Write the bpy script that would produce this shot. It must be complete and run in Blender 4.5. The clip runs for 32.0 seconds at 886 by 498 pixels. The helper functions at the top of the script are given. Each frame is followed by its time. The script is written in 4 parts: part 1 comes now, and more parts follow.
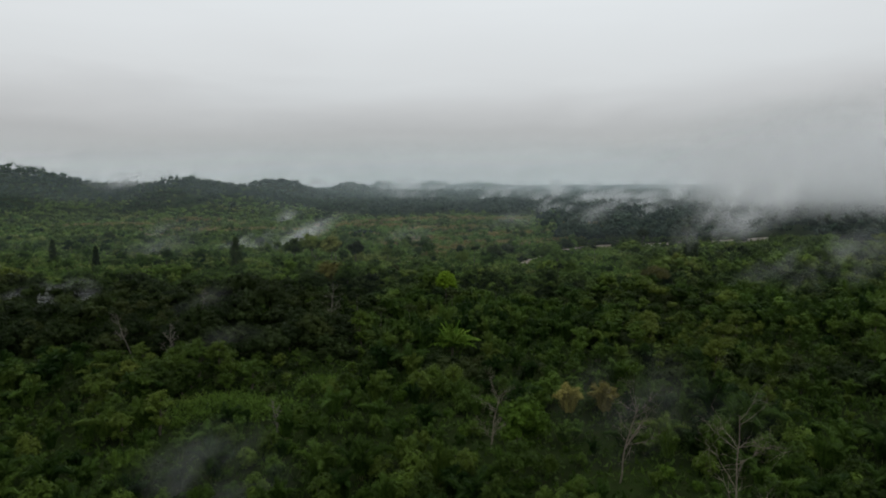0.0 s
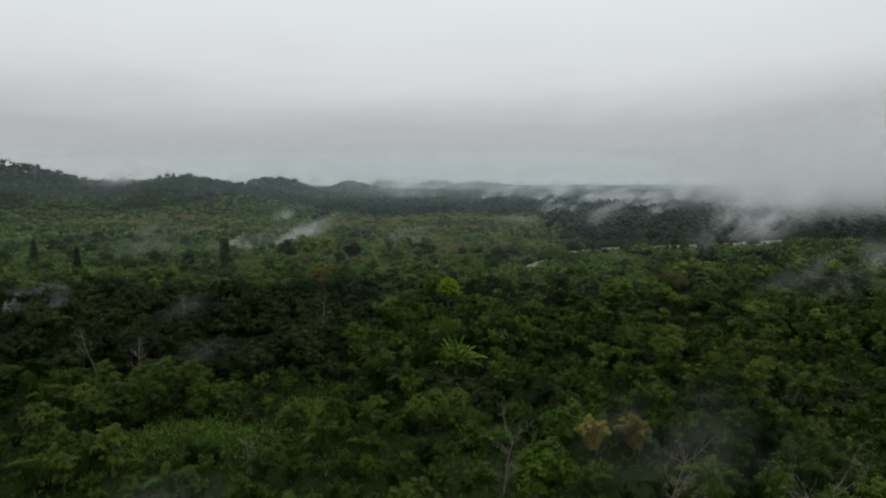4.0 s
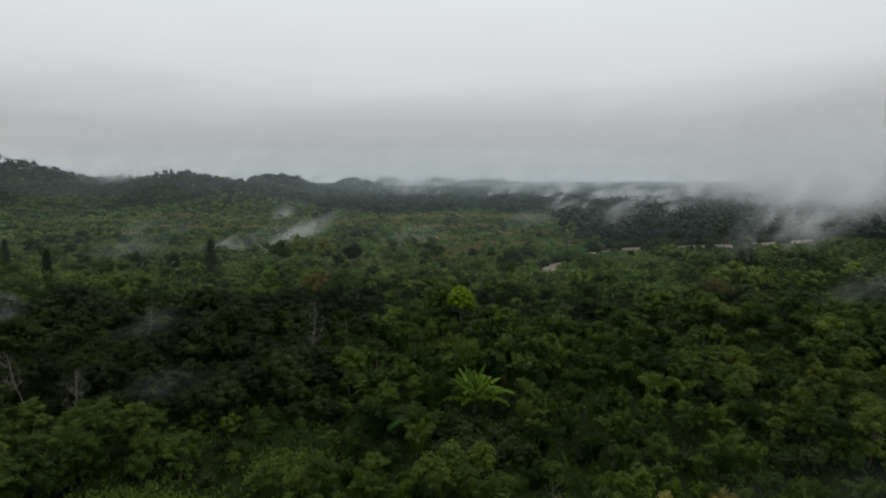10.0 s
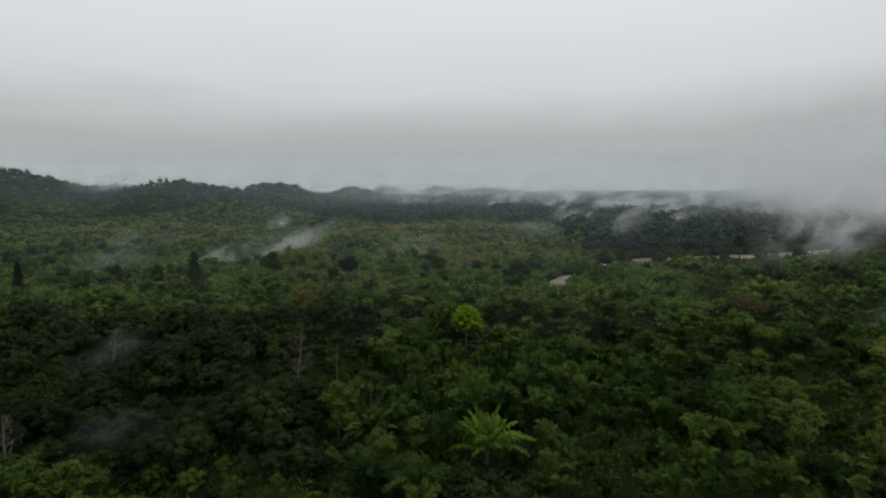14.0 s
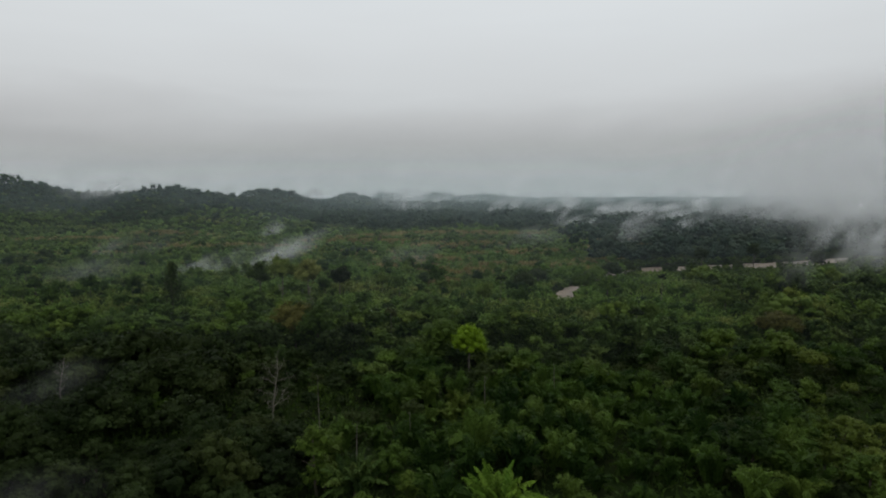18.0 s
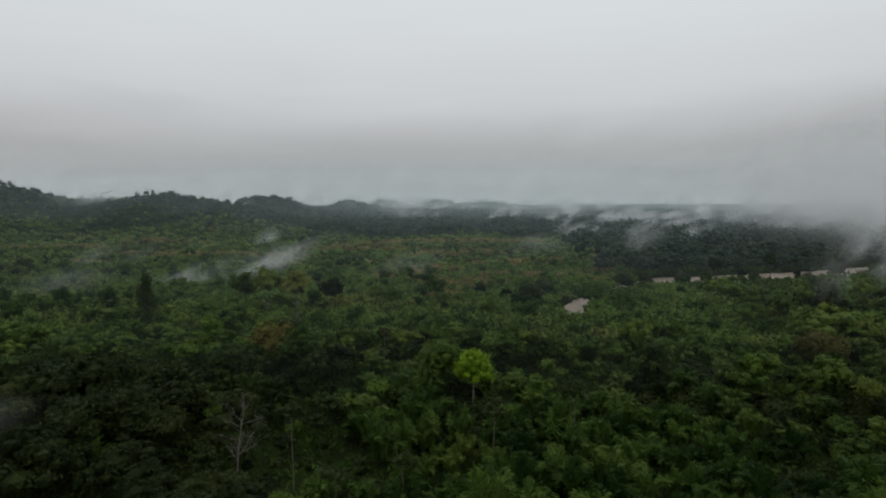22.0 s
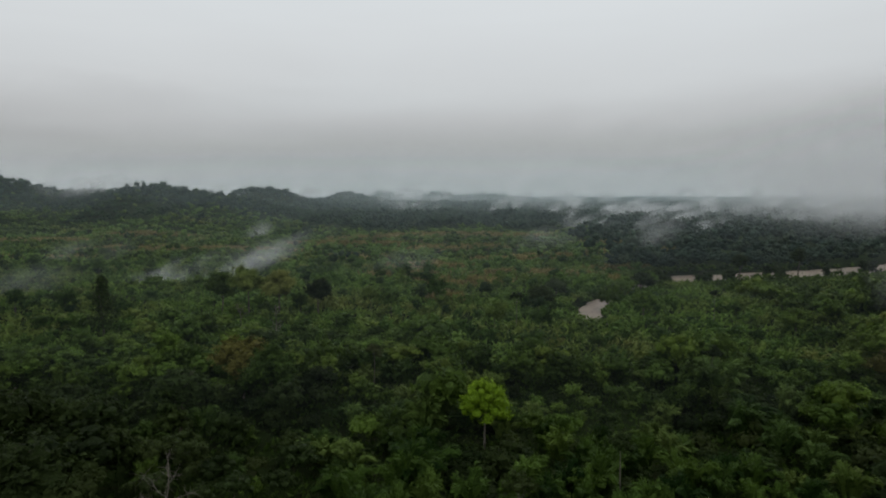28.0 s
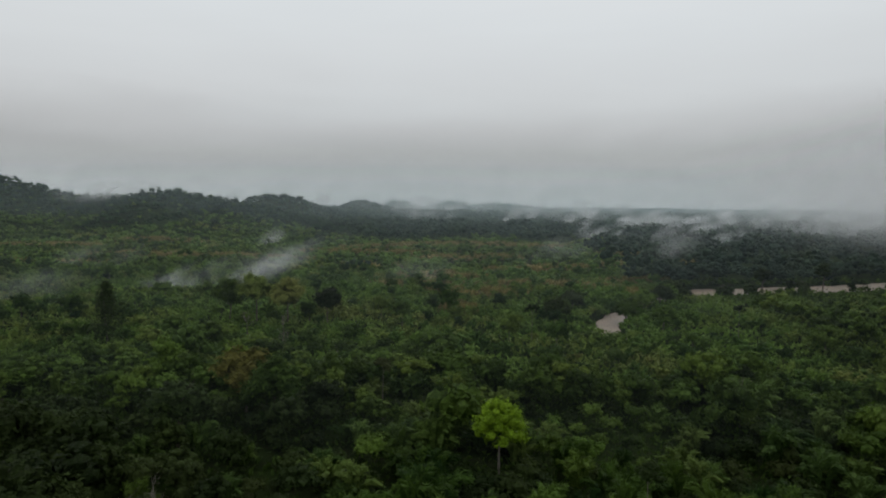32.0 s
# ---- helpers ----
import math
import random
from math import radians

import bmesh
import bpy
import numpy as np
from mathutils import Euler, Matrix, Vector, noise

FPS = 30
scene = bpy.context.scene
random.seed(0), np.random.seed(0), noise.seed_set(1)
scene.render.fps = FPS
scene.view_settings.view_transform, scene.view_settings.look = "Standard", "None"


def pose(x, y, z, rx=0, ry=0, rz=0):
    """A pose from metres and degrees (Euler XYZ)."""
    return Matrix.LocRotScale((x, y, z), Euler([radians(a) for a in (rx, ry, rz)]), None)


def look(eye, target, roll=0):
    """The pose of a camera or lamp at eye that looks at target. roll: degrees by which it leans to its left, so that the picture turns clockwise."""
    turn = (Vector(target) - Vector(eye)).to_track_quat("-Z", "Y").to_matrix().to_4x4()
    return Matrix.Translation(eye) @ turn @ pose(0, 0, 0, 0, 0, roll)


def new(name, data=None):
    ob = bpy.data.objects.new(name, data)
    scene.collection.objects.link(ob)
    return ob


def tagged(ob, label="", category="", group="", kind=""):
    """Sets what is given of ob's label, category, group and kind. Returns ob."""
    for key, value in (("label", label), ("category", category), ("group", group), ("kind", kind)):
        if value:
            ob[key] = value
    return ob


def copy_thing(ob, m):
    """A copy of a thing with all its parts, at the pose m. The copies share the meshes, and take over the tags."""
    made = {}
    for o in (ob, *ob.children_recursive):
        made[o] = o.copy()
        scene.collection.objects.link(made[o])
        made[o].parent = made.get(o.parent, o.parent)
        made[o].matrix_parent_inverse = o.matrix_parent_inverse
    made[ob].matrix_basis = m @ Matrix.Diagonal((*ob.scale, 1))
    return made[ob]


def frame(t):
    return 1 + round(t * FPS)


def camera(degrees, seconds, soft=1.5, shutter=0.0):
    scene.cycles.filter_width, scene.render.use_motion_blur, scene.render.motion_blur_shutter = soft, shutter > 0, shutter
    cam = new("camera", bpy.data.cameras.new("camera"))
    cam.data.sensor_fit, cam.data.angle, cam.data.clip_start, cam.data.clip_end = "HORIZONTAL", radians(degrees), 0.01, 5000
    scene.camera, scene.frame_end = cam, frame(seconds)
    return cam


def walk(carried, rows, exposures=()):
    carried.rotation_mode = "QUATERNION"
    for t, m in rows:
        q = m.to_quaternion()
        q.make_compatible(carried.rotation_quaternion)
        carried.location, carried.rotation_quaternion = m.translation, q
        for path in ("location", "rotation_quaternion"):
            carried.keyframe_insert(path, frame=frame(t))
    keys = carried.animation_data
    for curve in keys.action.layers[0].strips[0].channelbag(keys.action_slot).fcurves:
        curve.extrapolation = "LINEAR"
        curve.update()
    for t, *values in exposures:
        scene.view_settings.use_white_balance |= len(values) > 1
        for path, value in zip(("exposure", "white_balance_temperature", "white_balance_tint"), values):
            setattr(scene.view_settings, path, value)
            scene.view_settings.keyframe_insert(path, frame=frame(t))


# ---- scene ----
cam = camera(71, 32.0, soft=1.9)
ROWS = [  # seconds, x, y, z, heading, tilt, roll
    (0, 0.00, 0.00, 50.00, 2.27, -6.37, 0.33), (0.5, 0.03, 2.35, 49.97, 2.29, -6.34, 0.24), (1, 0.05, 4.68, 49.94, 2.28, -6.34, 0.20),
    (1.5, 0.07, 7.01, 49.92, 2.27, -6.35, 0.20), (2, 0.09, 9.32, 49.89, 2.27, -6.39, 0.18), (2.5, 0.10, 11.62, 49.86, 2.24, -6.39, 0.15),
    (3, 0.11, 13.90, 49.82, 2.24, -6.40, 0.09), (3.5, 0.12, 16.19, 49.79, 2.23, -6.41, 0.06), (5.5, 0.01, 25.79, 49.53, 2.20, -6.86, 0.01),
    (6, -0.07, 28.33, 49.43, 2.16, -7.12, -0.01), (6.5, -0.16, 30.90, 49.32, 2.13, -7.25, -0.08), (7, -0.26, 33.49, 49.21, 2.09, -7.12, -0.11),
    (7.5, -0.38, 36.12, 49.09, 2.03, -6.97, -0.12), (8, -0.51, 38.77, 48.96, 1.97, -6.90, -0.09), (8.5, -0.64, 41.42, 48.84, 1.91, -6.85, -0.04),
    (9, -0.77, 44.08, 48.71, 1.88, -6.79, -0.03), (9.5, -0.90, 46.72, 48.58, 1.86, -6.73, 0.03), (10, -1.03, 49.34, 48.45, 1.84, -6.68, 0.08),
    (10.5, -1.15, 51.95, 48.32, 1.84, -6.56, 0.11), (11, -1.24, 54.54, 48.19, 1.83, -6.44, 0.14), (11.5, -1.32, 57.11, 48.07, 1.83, -6.30, 0.15),
    (12, -1.37, 59.65, 47.96, 1.85, -6.18, 0.14), (12.5, -1.40, 62.18, 47.85, 1.84, -6.10, 0.13), (13, -1.42, 64.67, 47.75, 1.86, -6.02, 0.10),
    (13.5, -1.44, 67.15, 47.65, 1.85, -5.92, 0.12), (14, -1.45, 69.61, 47.56, 1.87, -5.85, 0.12), (14.5, -1.46, 72.06, 47.47, 1.88, -5.75, 0.12),
    (16.5, -1.25, 81.95, 47.21, 1.94, -5.44, 0.10), (17, -1.16, 84.51, 47.16, 1.96, -5.39, 0.12), (17.5, -1.05, 87.08, 47.10, 1.97, -5.33, 0.11),
    (18, -0.95, 89.66, 47.04, 1.98, -5.27, 0.12), (18.5, -0.85, 92.23, 46.97, 1.97, -5.18, 0.07), (19, -0.75, 94.81, 46.89, 1.98, -5.05, 0.07),
    (19.5, -0.67, 97.38, 46.82, 1.98, -4.93, 0.06), (20, -0.60, 99.94, 46.74, 1.98, -4.80, 0.06), (20.5, -0.55, 102.48, 46.66, 2.00, -4.70, 0.09),
    (21, -0.51, 105.03, 46.59, 2.01, -4.62, 0.09), (21.5, -0.48, 107.56, 46.52, 2.03, -4.57, 0.07), (22, -0.45, 110.07, 46.44, 2.04, -4.61, 0.08),
    (22.5, -0.44, 112.54, 46.38, 2.04, -4.63, 0.07), (23, -0.43, 114.98, 46.32, 2.05, -4.68, 0.08), (23.5, -0.41, 117.36, 46.25, 2.03, -4.72, 0.07),
    (24, -0.40, 119.70, 46.20, 2.03, -4.77, 0.05), (24.5, -0.37, 122.03, 46.15, 2.04, -4.84, 0.06), (25, -0.34, 124.37, 46.10, 2.04, -4.92, 0.07),
    (25.5, -0.29, 126.74, 46.06, 2.02, -4.99, 0.04), (27.5, -0.06, 136.35, 45.95, 2.04, -5.29, 0.06), (28, -0.03, 138.57, 45.94, 2.07, -5.34, 0.01),
    (28.5, -0.01, 140.68, 45.93, 2.07, -5.34, -0.06), (29, 0.01, 142.47, 45.91, 1.83, -5.35, -0.17), (29.5, 0.03, 143.81, 45.86, 1.50, -5.37, -0.31),
    (30, 0.05, 144.64, 45.79, 1.28, -5.40, -0.50), (30.5, 0.06, 145.04, 45.69, 1.11, -5.44, -0.61), (31, 0.07, 145.15, 45.57, 1.03, -5.17, -0.63),
    (31.5, 0.07, 145.09, 45.44, 0.94, -4.77, -0.65), (32, 0.07, 144.96, 45.29, 0.85, -4.46, -0.66),
]


def flight(x, y, z, heading, tilt, roll):
    h, p = radians(heading), radians(tilt)
    way = Vector((math.sin(h) * math.cos(p), math.cos(h) * math.cos(p), math.sin(p)))
    return look((x, y, z), Vector((x, y, z)) + 100 * way, -roll)


EXPO = [(0.0, 0.10), (8.0, 0.10), (12.0, 0.06), (18.0, -0.04), (22.0, -0.08), (32.0, -0.05)]
walk(cam, [(r[0], flight(*r[1:])) for r in ROWS], EXPO)
scene.cycles.transparent_max_bounces = 64


# ---- node helpers ----
def material(name):
    m = bpy.data.materials.new(name)
    m.use_nodes = True
    m.node_tree.nodes.clear()
    return m, m.node_tree


def node(nt, kind, **inputs):
    n = nt.nodes.new(kind)
    for k, v in inputs.items():
        key = k.replace("_", " ")
        if hasattr(v, "is_output"):
            nt.links.new(v, n.inputs[key])
        else:
            n.inputs[key].default_value = v
    return n


def ramp(nt, fac, stops, smooth=False):
    n = nt.nodes.new("ShaderNodeValToRGB")
    nt.links.new(fac, n.inputs[0])
    e = n.color_ramp.elements
    while len(e) < len(stops):
        e.new(0.5)
    for k, (p, c) in zip(e, stops):
        k.position, k.color = p, (*c, 1) if len(c) == 3 else c
    if smooth:
        n.color_ramp.interpolation = "B_SPLINE"
    return n.outputs[0]


def mathn(nt, op, a, b=0.0, clamp=False):
    n = nt.nodes.new("ShaderNodeMath")
    n.operation, n.use_clamp = op, clamp
    for i, v in enumerate((a, b)):
        if hasattr(v, "is_output"):
            nt.links.new(v, n.inputs[i])
        else:
            n.inputs[i].default_value = v
    return n.outputs[0]


def mixc(nt, fac, a, b, blend="MIX"):
    n = nt.nodes.new("ShaderNodeMix")
    n.data_type, n.blend_type = "RGBA", blend
    for i, v in ((0, fac), (6, a), (7, b)):
        if hasattr(v, "is_output"):
            nt.links.new(v, n.inputs[i])
        else:
            n.inputs[i].default_value = v if i == 0 else (*v, 1)
    return n.outputs[2]


def noisy(nt, vec, scale, detail=3.0, rough=0.55, dist=0.0):
    return node(nt, "ShaderNodeTexNoise", Vector=vec, Scale=scale, Detail=detail, Roughness=rough, Distortion=dist).outputs[0]


# ---- overcast sky and weak sun ----
world = bpy.data.worlds.new("world")
scene.world = world
world.use_nodes = True
wt = world.node_tree
wt.nodes.clear()
sky = wt.nodes.new("ShaderNodeTexSky")
sky.sky_type, sky.sun_disc = "NISHITA", False
sky.sun_elevation, sky.sun_rotation = radians(55), radians(20)
geo = wt.nodes.new("ShaderNodeTexCoord").outputs["Generated"]
sep = node(wt, "ShaderNodeSeparateXYZ", Vector=geo)
squash = wt.nodes.new("ShaderNodeMapping")
wt.links.new(geo, squash.inputs[0])
squash.inputs["Scale"].default_value = (1.0, 1.0, 5.5)
puffs = noisy(wt, squash.outputs[0], 2.2, 5.0, 0.5, 0.4)
broad = noisy(wt, squash.outputs[0], 0.9, 2.0)
height = mathn(wt, "ADD", sep.outputs[2], mathn(wt, "MULTIPLY", mathn(wt, "SUBTRACT", puffs, 0.5), 0.09))
cloud = ramp(wt, height, [(0.0, (0.53, 0.535, 0.54)), (0.02, (0.51, 0.513, 0.518)), (0.045, (0.43, 0.435, 0.44)), (0.075, (0.43, 0.43, 0.432)), (0.11, (0.53, 0.53, 0.532)),
                          (0.165, (0.65, 0.66, 0.665)), (0.26, (0.73, 0.75, 0.76)), (0.36, (0.80, 0.82, 0.83)), (0.65, (0.98, 1.00, 1.01)), (1.0, (1.12, 1.14, 1.15))])
cloud = mixc(wt, mathn(wt, "MULTIPLY", broad, 0.5), cloud, (0.93, 1.0, 1.03), "MULTIPLY")
blue = mixc(wt, 1.0, sky.outputs[0], (0.08, 0.08, 0.08), "MULTIPLY")
cover = mixc(wt, 0.95, blue, cloud)
wt.links.new(node(wt, "ShaderNodeBackground", Color=cover, Strength=1.0).outputs[0], wt.nodes.new("ShaderNodeOutputWorld").inputs[0])

sun = new("sun", bpy.data.lights.new("sun", "SUN"))
sun.data.energy, sun.data.angle, sun.data.color = 0.5, radians(30), (1.0, 0.97, 0.92)
sun.matrix_world = look((60, 100, 140), (0, 0, 0))


# ---- materials ----
def leafy(name, dark, light, warm, through_light=0.28):
    """Foliage: hue by plant, by patch and by leaf."""
    m, nt = material(name)
    pos = nt.nodes.new("ShaderNodeNewGeometry")
    tone = nt.nodes.new("ShaderNodeAttribute")
    tone.attribute_name = "tone"
    per_plant = mathn(nt, "FRACT", mathn(nt, "ADD", nt.nodes.new("ShaderNodeObjectInfo").outputs["Random"], tone.outputs["Fac"]))
    second = mathn(nt, "FRACT", mathn(nt, "MULTIPLY", per_plant, 7.31))
    patch = noisy(nt, pos.outputs["Position"], 0.11, 3.0, 0.6)
    zone = noisy(nt, pos.outputs["Position"], 0.018, 2.0)
    leaf = pos.outputs["Random Per Island"]
    a = mathn(nt, "ADD", mathn(nt, "MULTIPLY", patch, 0.75), mathn(nt, "MULTIPLY", per_plant, 0.55))
    a = mathn(nt, "ADD", a, mathn(nt, "MULTIPLY", mathn(nt, "SUBTRACT", leaf, 0.5), 0.18))
    a = mathn(nt, "SUBTRACT", a, 0.12, True)
    col = ramp(nt, a, [(0.25, dark), (0.78, light)])
    col = mixc(nt, ramp(nt, mathn(nt, "ADD", mathn(nt, "MULTIPLY", zone, 0.7), mathn(nt, "MULTIPLY", per_plant, 0.3)), [(0.55, (0, 0, 0)), (0.75, (0.7, 0.7, 0.7))]), col, warm)
    cool = mixc(nt, 1.0, col, (0.66, 0.84, 1.0), "MULTIPLY")
    col = mixc(nt, mathn(nt, "MULTIPLY", second, 0.5), col, cool)
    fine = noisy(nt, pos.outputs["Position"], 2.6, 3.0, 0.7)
    # colour darkens in the bump's hollows, painting shade between leaves
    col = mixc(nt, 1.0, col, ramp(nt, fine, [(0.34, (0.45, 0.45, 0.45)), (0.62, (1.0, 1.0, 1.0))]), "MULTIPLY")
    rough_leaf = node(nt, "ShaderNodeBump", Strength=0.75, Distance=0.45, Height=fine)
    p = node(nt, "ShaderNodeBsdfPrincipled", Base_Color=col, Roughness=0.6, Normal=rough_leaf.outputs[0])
    p.inputs["Specular IOR Level"].default_value = 0.06
    t = node(nt, "ShaderNodeBsdfTranslucent", Color=col)
    mix = node(nt, "ShaderNodeMixShader", Fac=through_light)
    nt.links.new(p.outputs[0], mix.inputs[1])
    nt.links.new(t.outputs[0], mix.inputs[2])
    nt.links.new(mix.outputs[0], nt.nodes.new("ShaderNodeOutputMaterial").inputs[0])
    return m


def rough_mat(name, a, b, scale, rough=0.9, bump=0.4, fine=8.0):
    m, nt = material(name)
    pos = nt.nodes.new("ShaderNodeNewGeometry").outputs["Position"]
    col = ramp(nt, noisy(nt, pos, scale, 5.0, 0.6), [(0.3, a), (0.7, b)])
    col = mixc(nt, 0.35, col, mixc(nt, noisy(nt, pos, scale * fine, 3.0), a, b))
    b_ = node(nt, "ShaderNodeBump", Strength=bump, Distance=0.1, Height=noisy(nt, pos, scale * fine, 4.0))
    p = node(nt, "ShaderNodeBsdfPrincipled", Base_Color=col, Roughness=rough, Normal=b_.outputs[0])
    nt.links.new(p.outputs[0], nt.nodes.new("ShaderNodeOutputMaterial").inputs[0])
    return m


M_BROAD = leafy("broad_leaves", (0.027, 0.049, 0.008), (0.117, 0.183, 0.027), (0.134, 0.146, 0.027))
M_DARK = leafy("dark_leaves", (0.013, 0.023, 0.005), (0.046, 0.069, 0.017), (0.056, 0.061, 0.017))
M_BAMBOO = leafy("bamboo_leaves", (0.013, 0.034, 0.005), (0.094, 0.157, 0.024), (0.116, 0.133, 0.026))
# bamboo colour lightened to carry the airlight over farther clumps
M_HAZE_LIT = leafy("haze_lightened_leaves", (0.025, 0.051, 0.011), (0.115, 0.174, 0.036), (0.130, 0.146, 0.037))
M_SHRUB = leafy("shrub_leaves", (0.026, 0.056, 0.005), (0.104, 0.180, 0.020), (0.114, 0.146, 0.020))
M_SCRUB = leafy("scrub_leaves", (0.047, 0.091, 0.015), (0.146, 0.234, 0.040), (0.215, 0.198, 0.057))
# far trees: the blue of distance haze is mixed into the leaf colour
M_FAR_HAZED = leafy("haze_blued_far_leaves", (0.012, 0.028, 0.019), (0.052, 0.085, 0.048), (0.060, 0.080, 0.043))
M_PALM = leafy("palm_leaves", (0.105, 0.195, 0.018), (0.181, 0.298, 0.033), (0.181, 0.272, 0.033))
M_LIME = leafy("lime_leaves", (0.109, 0.197, 0.011), (0.232, 0.361, 0.022), (0.232, 0.339, 0.024))
M_RUST = leafy("rusty_leaves", (0.053, 0.054, 0.012), (0.145, 0.137, 0.032), (0.137, 0.118, 0.028))
M_DRY = leafy("dry_grass", (0.173, 0.144, 0.050), (0.334, 0.276, 0.096), (0.310, 0.241, 0.079))
M_STRAW = leafy("drying_bamboo_leaves", (0.146, 0.126, 0.031), (0.322, 0.281, 0.070), (0.322, 0.258, 0.064))
M_HILL = leafy("hillside_leaves", (0.008, 0.022, 0.006), (0.031, 0.065, 0.018), (0.036, 0.061, 0.017))
M_TAN = leafy("tan_scrub_leaves", (0.150, 0.125, 0.045), (0.330, 0.265, 0.105), (0.340, 0.255, 0.095))
M_BARK = rough_mat("bark", (0.045, 0.036, 0.026), (0.12, 0.10, 0.075), 1.2)
M_PALE = rough_mat("pale_bark", (0.075, 0.064, 0.050), (0.155, 0.138, 0.112), 1.0)
M_DEAD = rough_mat("dead_wood", (0.085, 0.070, 0.050), (0.185, 0.155, 0.115), 1.0)
M_CULM = rough_mat("bamboo_culm", (0.06, 0.08, 0.02), (0.16, 0.16, 0.05), 1.5, 0.6)
M_SAND = rough_mat("wet_sand", (0.22, 0.17, 0.12), (0.36, 0.29, 0.21), 0.15)


def ground_mat():
    m, nt = material("forest_floor")
    pos = nt.nodes.new("ShaderNodeNewGeometry").outputs["Position"]
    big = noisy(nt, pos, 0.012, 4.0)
    # near-black greens: the shade between crowns is put into the floor colour
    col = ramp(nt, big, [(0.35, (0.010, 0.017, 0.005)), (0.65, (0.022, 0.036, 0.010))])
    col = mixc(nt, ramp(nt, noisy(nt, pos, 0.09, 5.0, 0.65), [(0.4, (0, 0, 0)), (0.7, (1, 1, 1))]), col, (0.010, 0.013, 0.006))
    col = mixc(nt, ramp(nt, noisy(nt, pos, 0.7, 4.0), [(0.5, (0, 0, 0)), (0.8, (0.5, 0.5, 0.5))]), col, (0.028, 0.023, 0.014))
    bmp = node(nt, "ShaderNodeBump", Strength=0.8, Distance=1.0, Height=noisy(nt, pos, 0.4, 6.0, 0.7))
    p = node(nt, "ShaderNodeBsdfPrincipled", Base_Color=col, Roughness=0.95, Normal=bmp.outputs[0])
    p.inputs["Specular IOR Level"].default_value = 0.0
    nt.links.new(p.outputs[0], nt.nodes.new("ShaderNodeOutputMaterial").inputs[0])
    return m


M_GROUND = ground_mat()


def water_mat():
    m, nt = material("muddy_water")
    pos = nt.nodes.new("ShaderNodeNewGeometry").outputs["Position"]
    col = ramp(nt, noisy(nt, pos, 0.08, 3.0), [(0.3, (0.130, 0.098, 0.070)), (0.7, (0.190, 0.145, 0.108))])
    bmp = node(nt, "ShaderNodeBump", Strength=0.15, Distance=0.05, Height=noisy(nt, pos, 1.2, 3.0))
    p = node(nt, "ShaderNodeBsdfPrincipled", Base_Color=col, Roughness=0.5, Normal=bmp.outputs[0])
    p.inputs["Specular IOR Level"].default_value = 0.25
    nt.links.new(p.outputs[0], nt.nodes.new("ShaderNodeOutputMaterial").inputs[0])
    return m


M_WATER = water_mat()


def mist_mat(name, scale, soft=0.26, streak=0.5, tint=(0.88, 0.90, 0.91), cut_off=0.40, detail=5.0, swirl=0.4):
    """Thin droplets: scatters daylight, frays out to nothing at its rim; streaks lean with the drift."""
    m, nt = material(name)
    pos = node(nt, "ShaderNodeSeparateXYZ", Vector=nt.nodes.new("ShaderNodeNewGeometry").outputs["Position"])
    px, pz = mathn(nt, "MULTIPLY", pos.outputs[0], 0.75), mathn(nt, "MULTIPLY", pos.outputs[2], 0.66)
    along = mathn(nt, "MULTIPLY", mathn(nt, "ADD", px, pz), streak)
    across = mathn(nt, "SUBTRACT", mathn(nt, "MULTIPLY", pos.outputs[2], 0.75), mathn(nt, "MULTIPLY", pos.outputs[0], 0.66))
    vec = node(nt, "ShaderNodeCombineXYZ", X=along, Y=pos.outputs[1], Z=across).outputs[0]
    uv = nt.nodes.new("ShaderNodeUVMap").outputs[0]
    s = node(nt, "ShaderNodeSeparateXYZ", Vector=uv)
    u = mathn(nt, "SUBTRACT", mathn(nt, "MULTIPLY", s.outputs[0], 2.0), 1.0)
    v = mathn(nt, "SUBTRACT", mathn(nt, "MULTIPLY", s.outputs[1], 2.0), 1.0)
    r = mathn(nt, "ADD", mathn(nt, "MULTIPLY", u, u), mathn(nt, "MULTIPLY", v, v))
    f = mathn(nt, "POWER", mathn(nt, "SUBTRACT", 1.0, r, True), 1.4)
    n = noisy(nt, vec, scale, detail, 0.55, swirl)
    step = node(nt, "ShaderNodeMapRange", Value=n)
    step.interpolation_type = "SMOOTHSTEP"
    step.inputs["From Min"].default_value, step.inputs["From Max"].default_value = cut_off, cut_off + soft
    a = step.outputs[0]
    d = nt.nodes.new("ShaderNodeAttribute")
    d.attribute_type, d.attribute_name = "OBJECT", "density"
    alpha = mathn(nt, "MULTIPLY", mathn(nt, "MULTIPLY", a, f), d.outputs["Fac"], True)
    body = node(nt, "ShaderNodeMixShader", Fac=0.5)
    nt.links.new(node(nt, "ShaderNodeBsdfDiffuse", Color=(*tint, 1)).outputs[0], body.inputs[1])
    nt.links.new(node(nt, "ShaderNodeBsdfTranslucent", Color=(*tint, 1)).outputs[0], body.inputs[2])
    mix = node(nt, "ShaderNodeMixShader", Fac=alpha)
    nt.links.new(nt.nodes.new("ShaderNodeBsdfTransparent").outputs[0], mix.inputs[1])
    nt.links.new(body.outputs[0], mix.inputs[2])
    nt.links.new(mix.outputs[0], nt.nodes.new("ShaderNodeOutputMaterial").inputs[0])
    return m


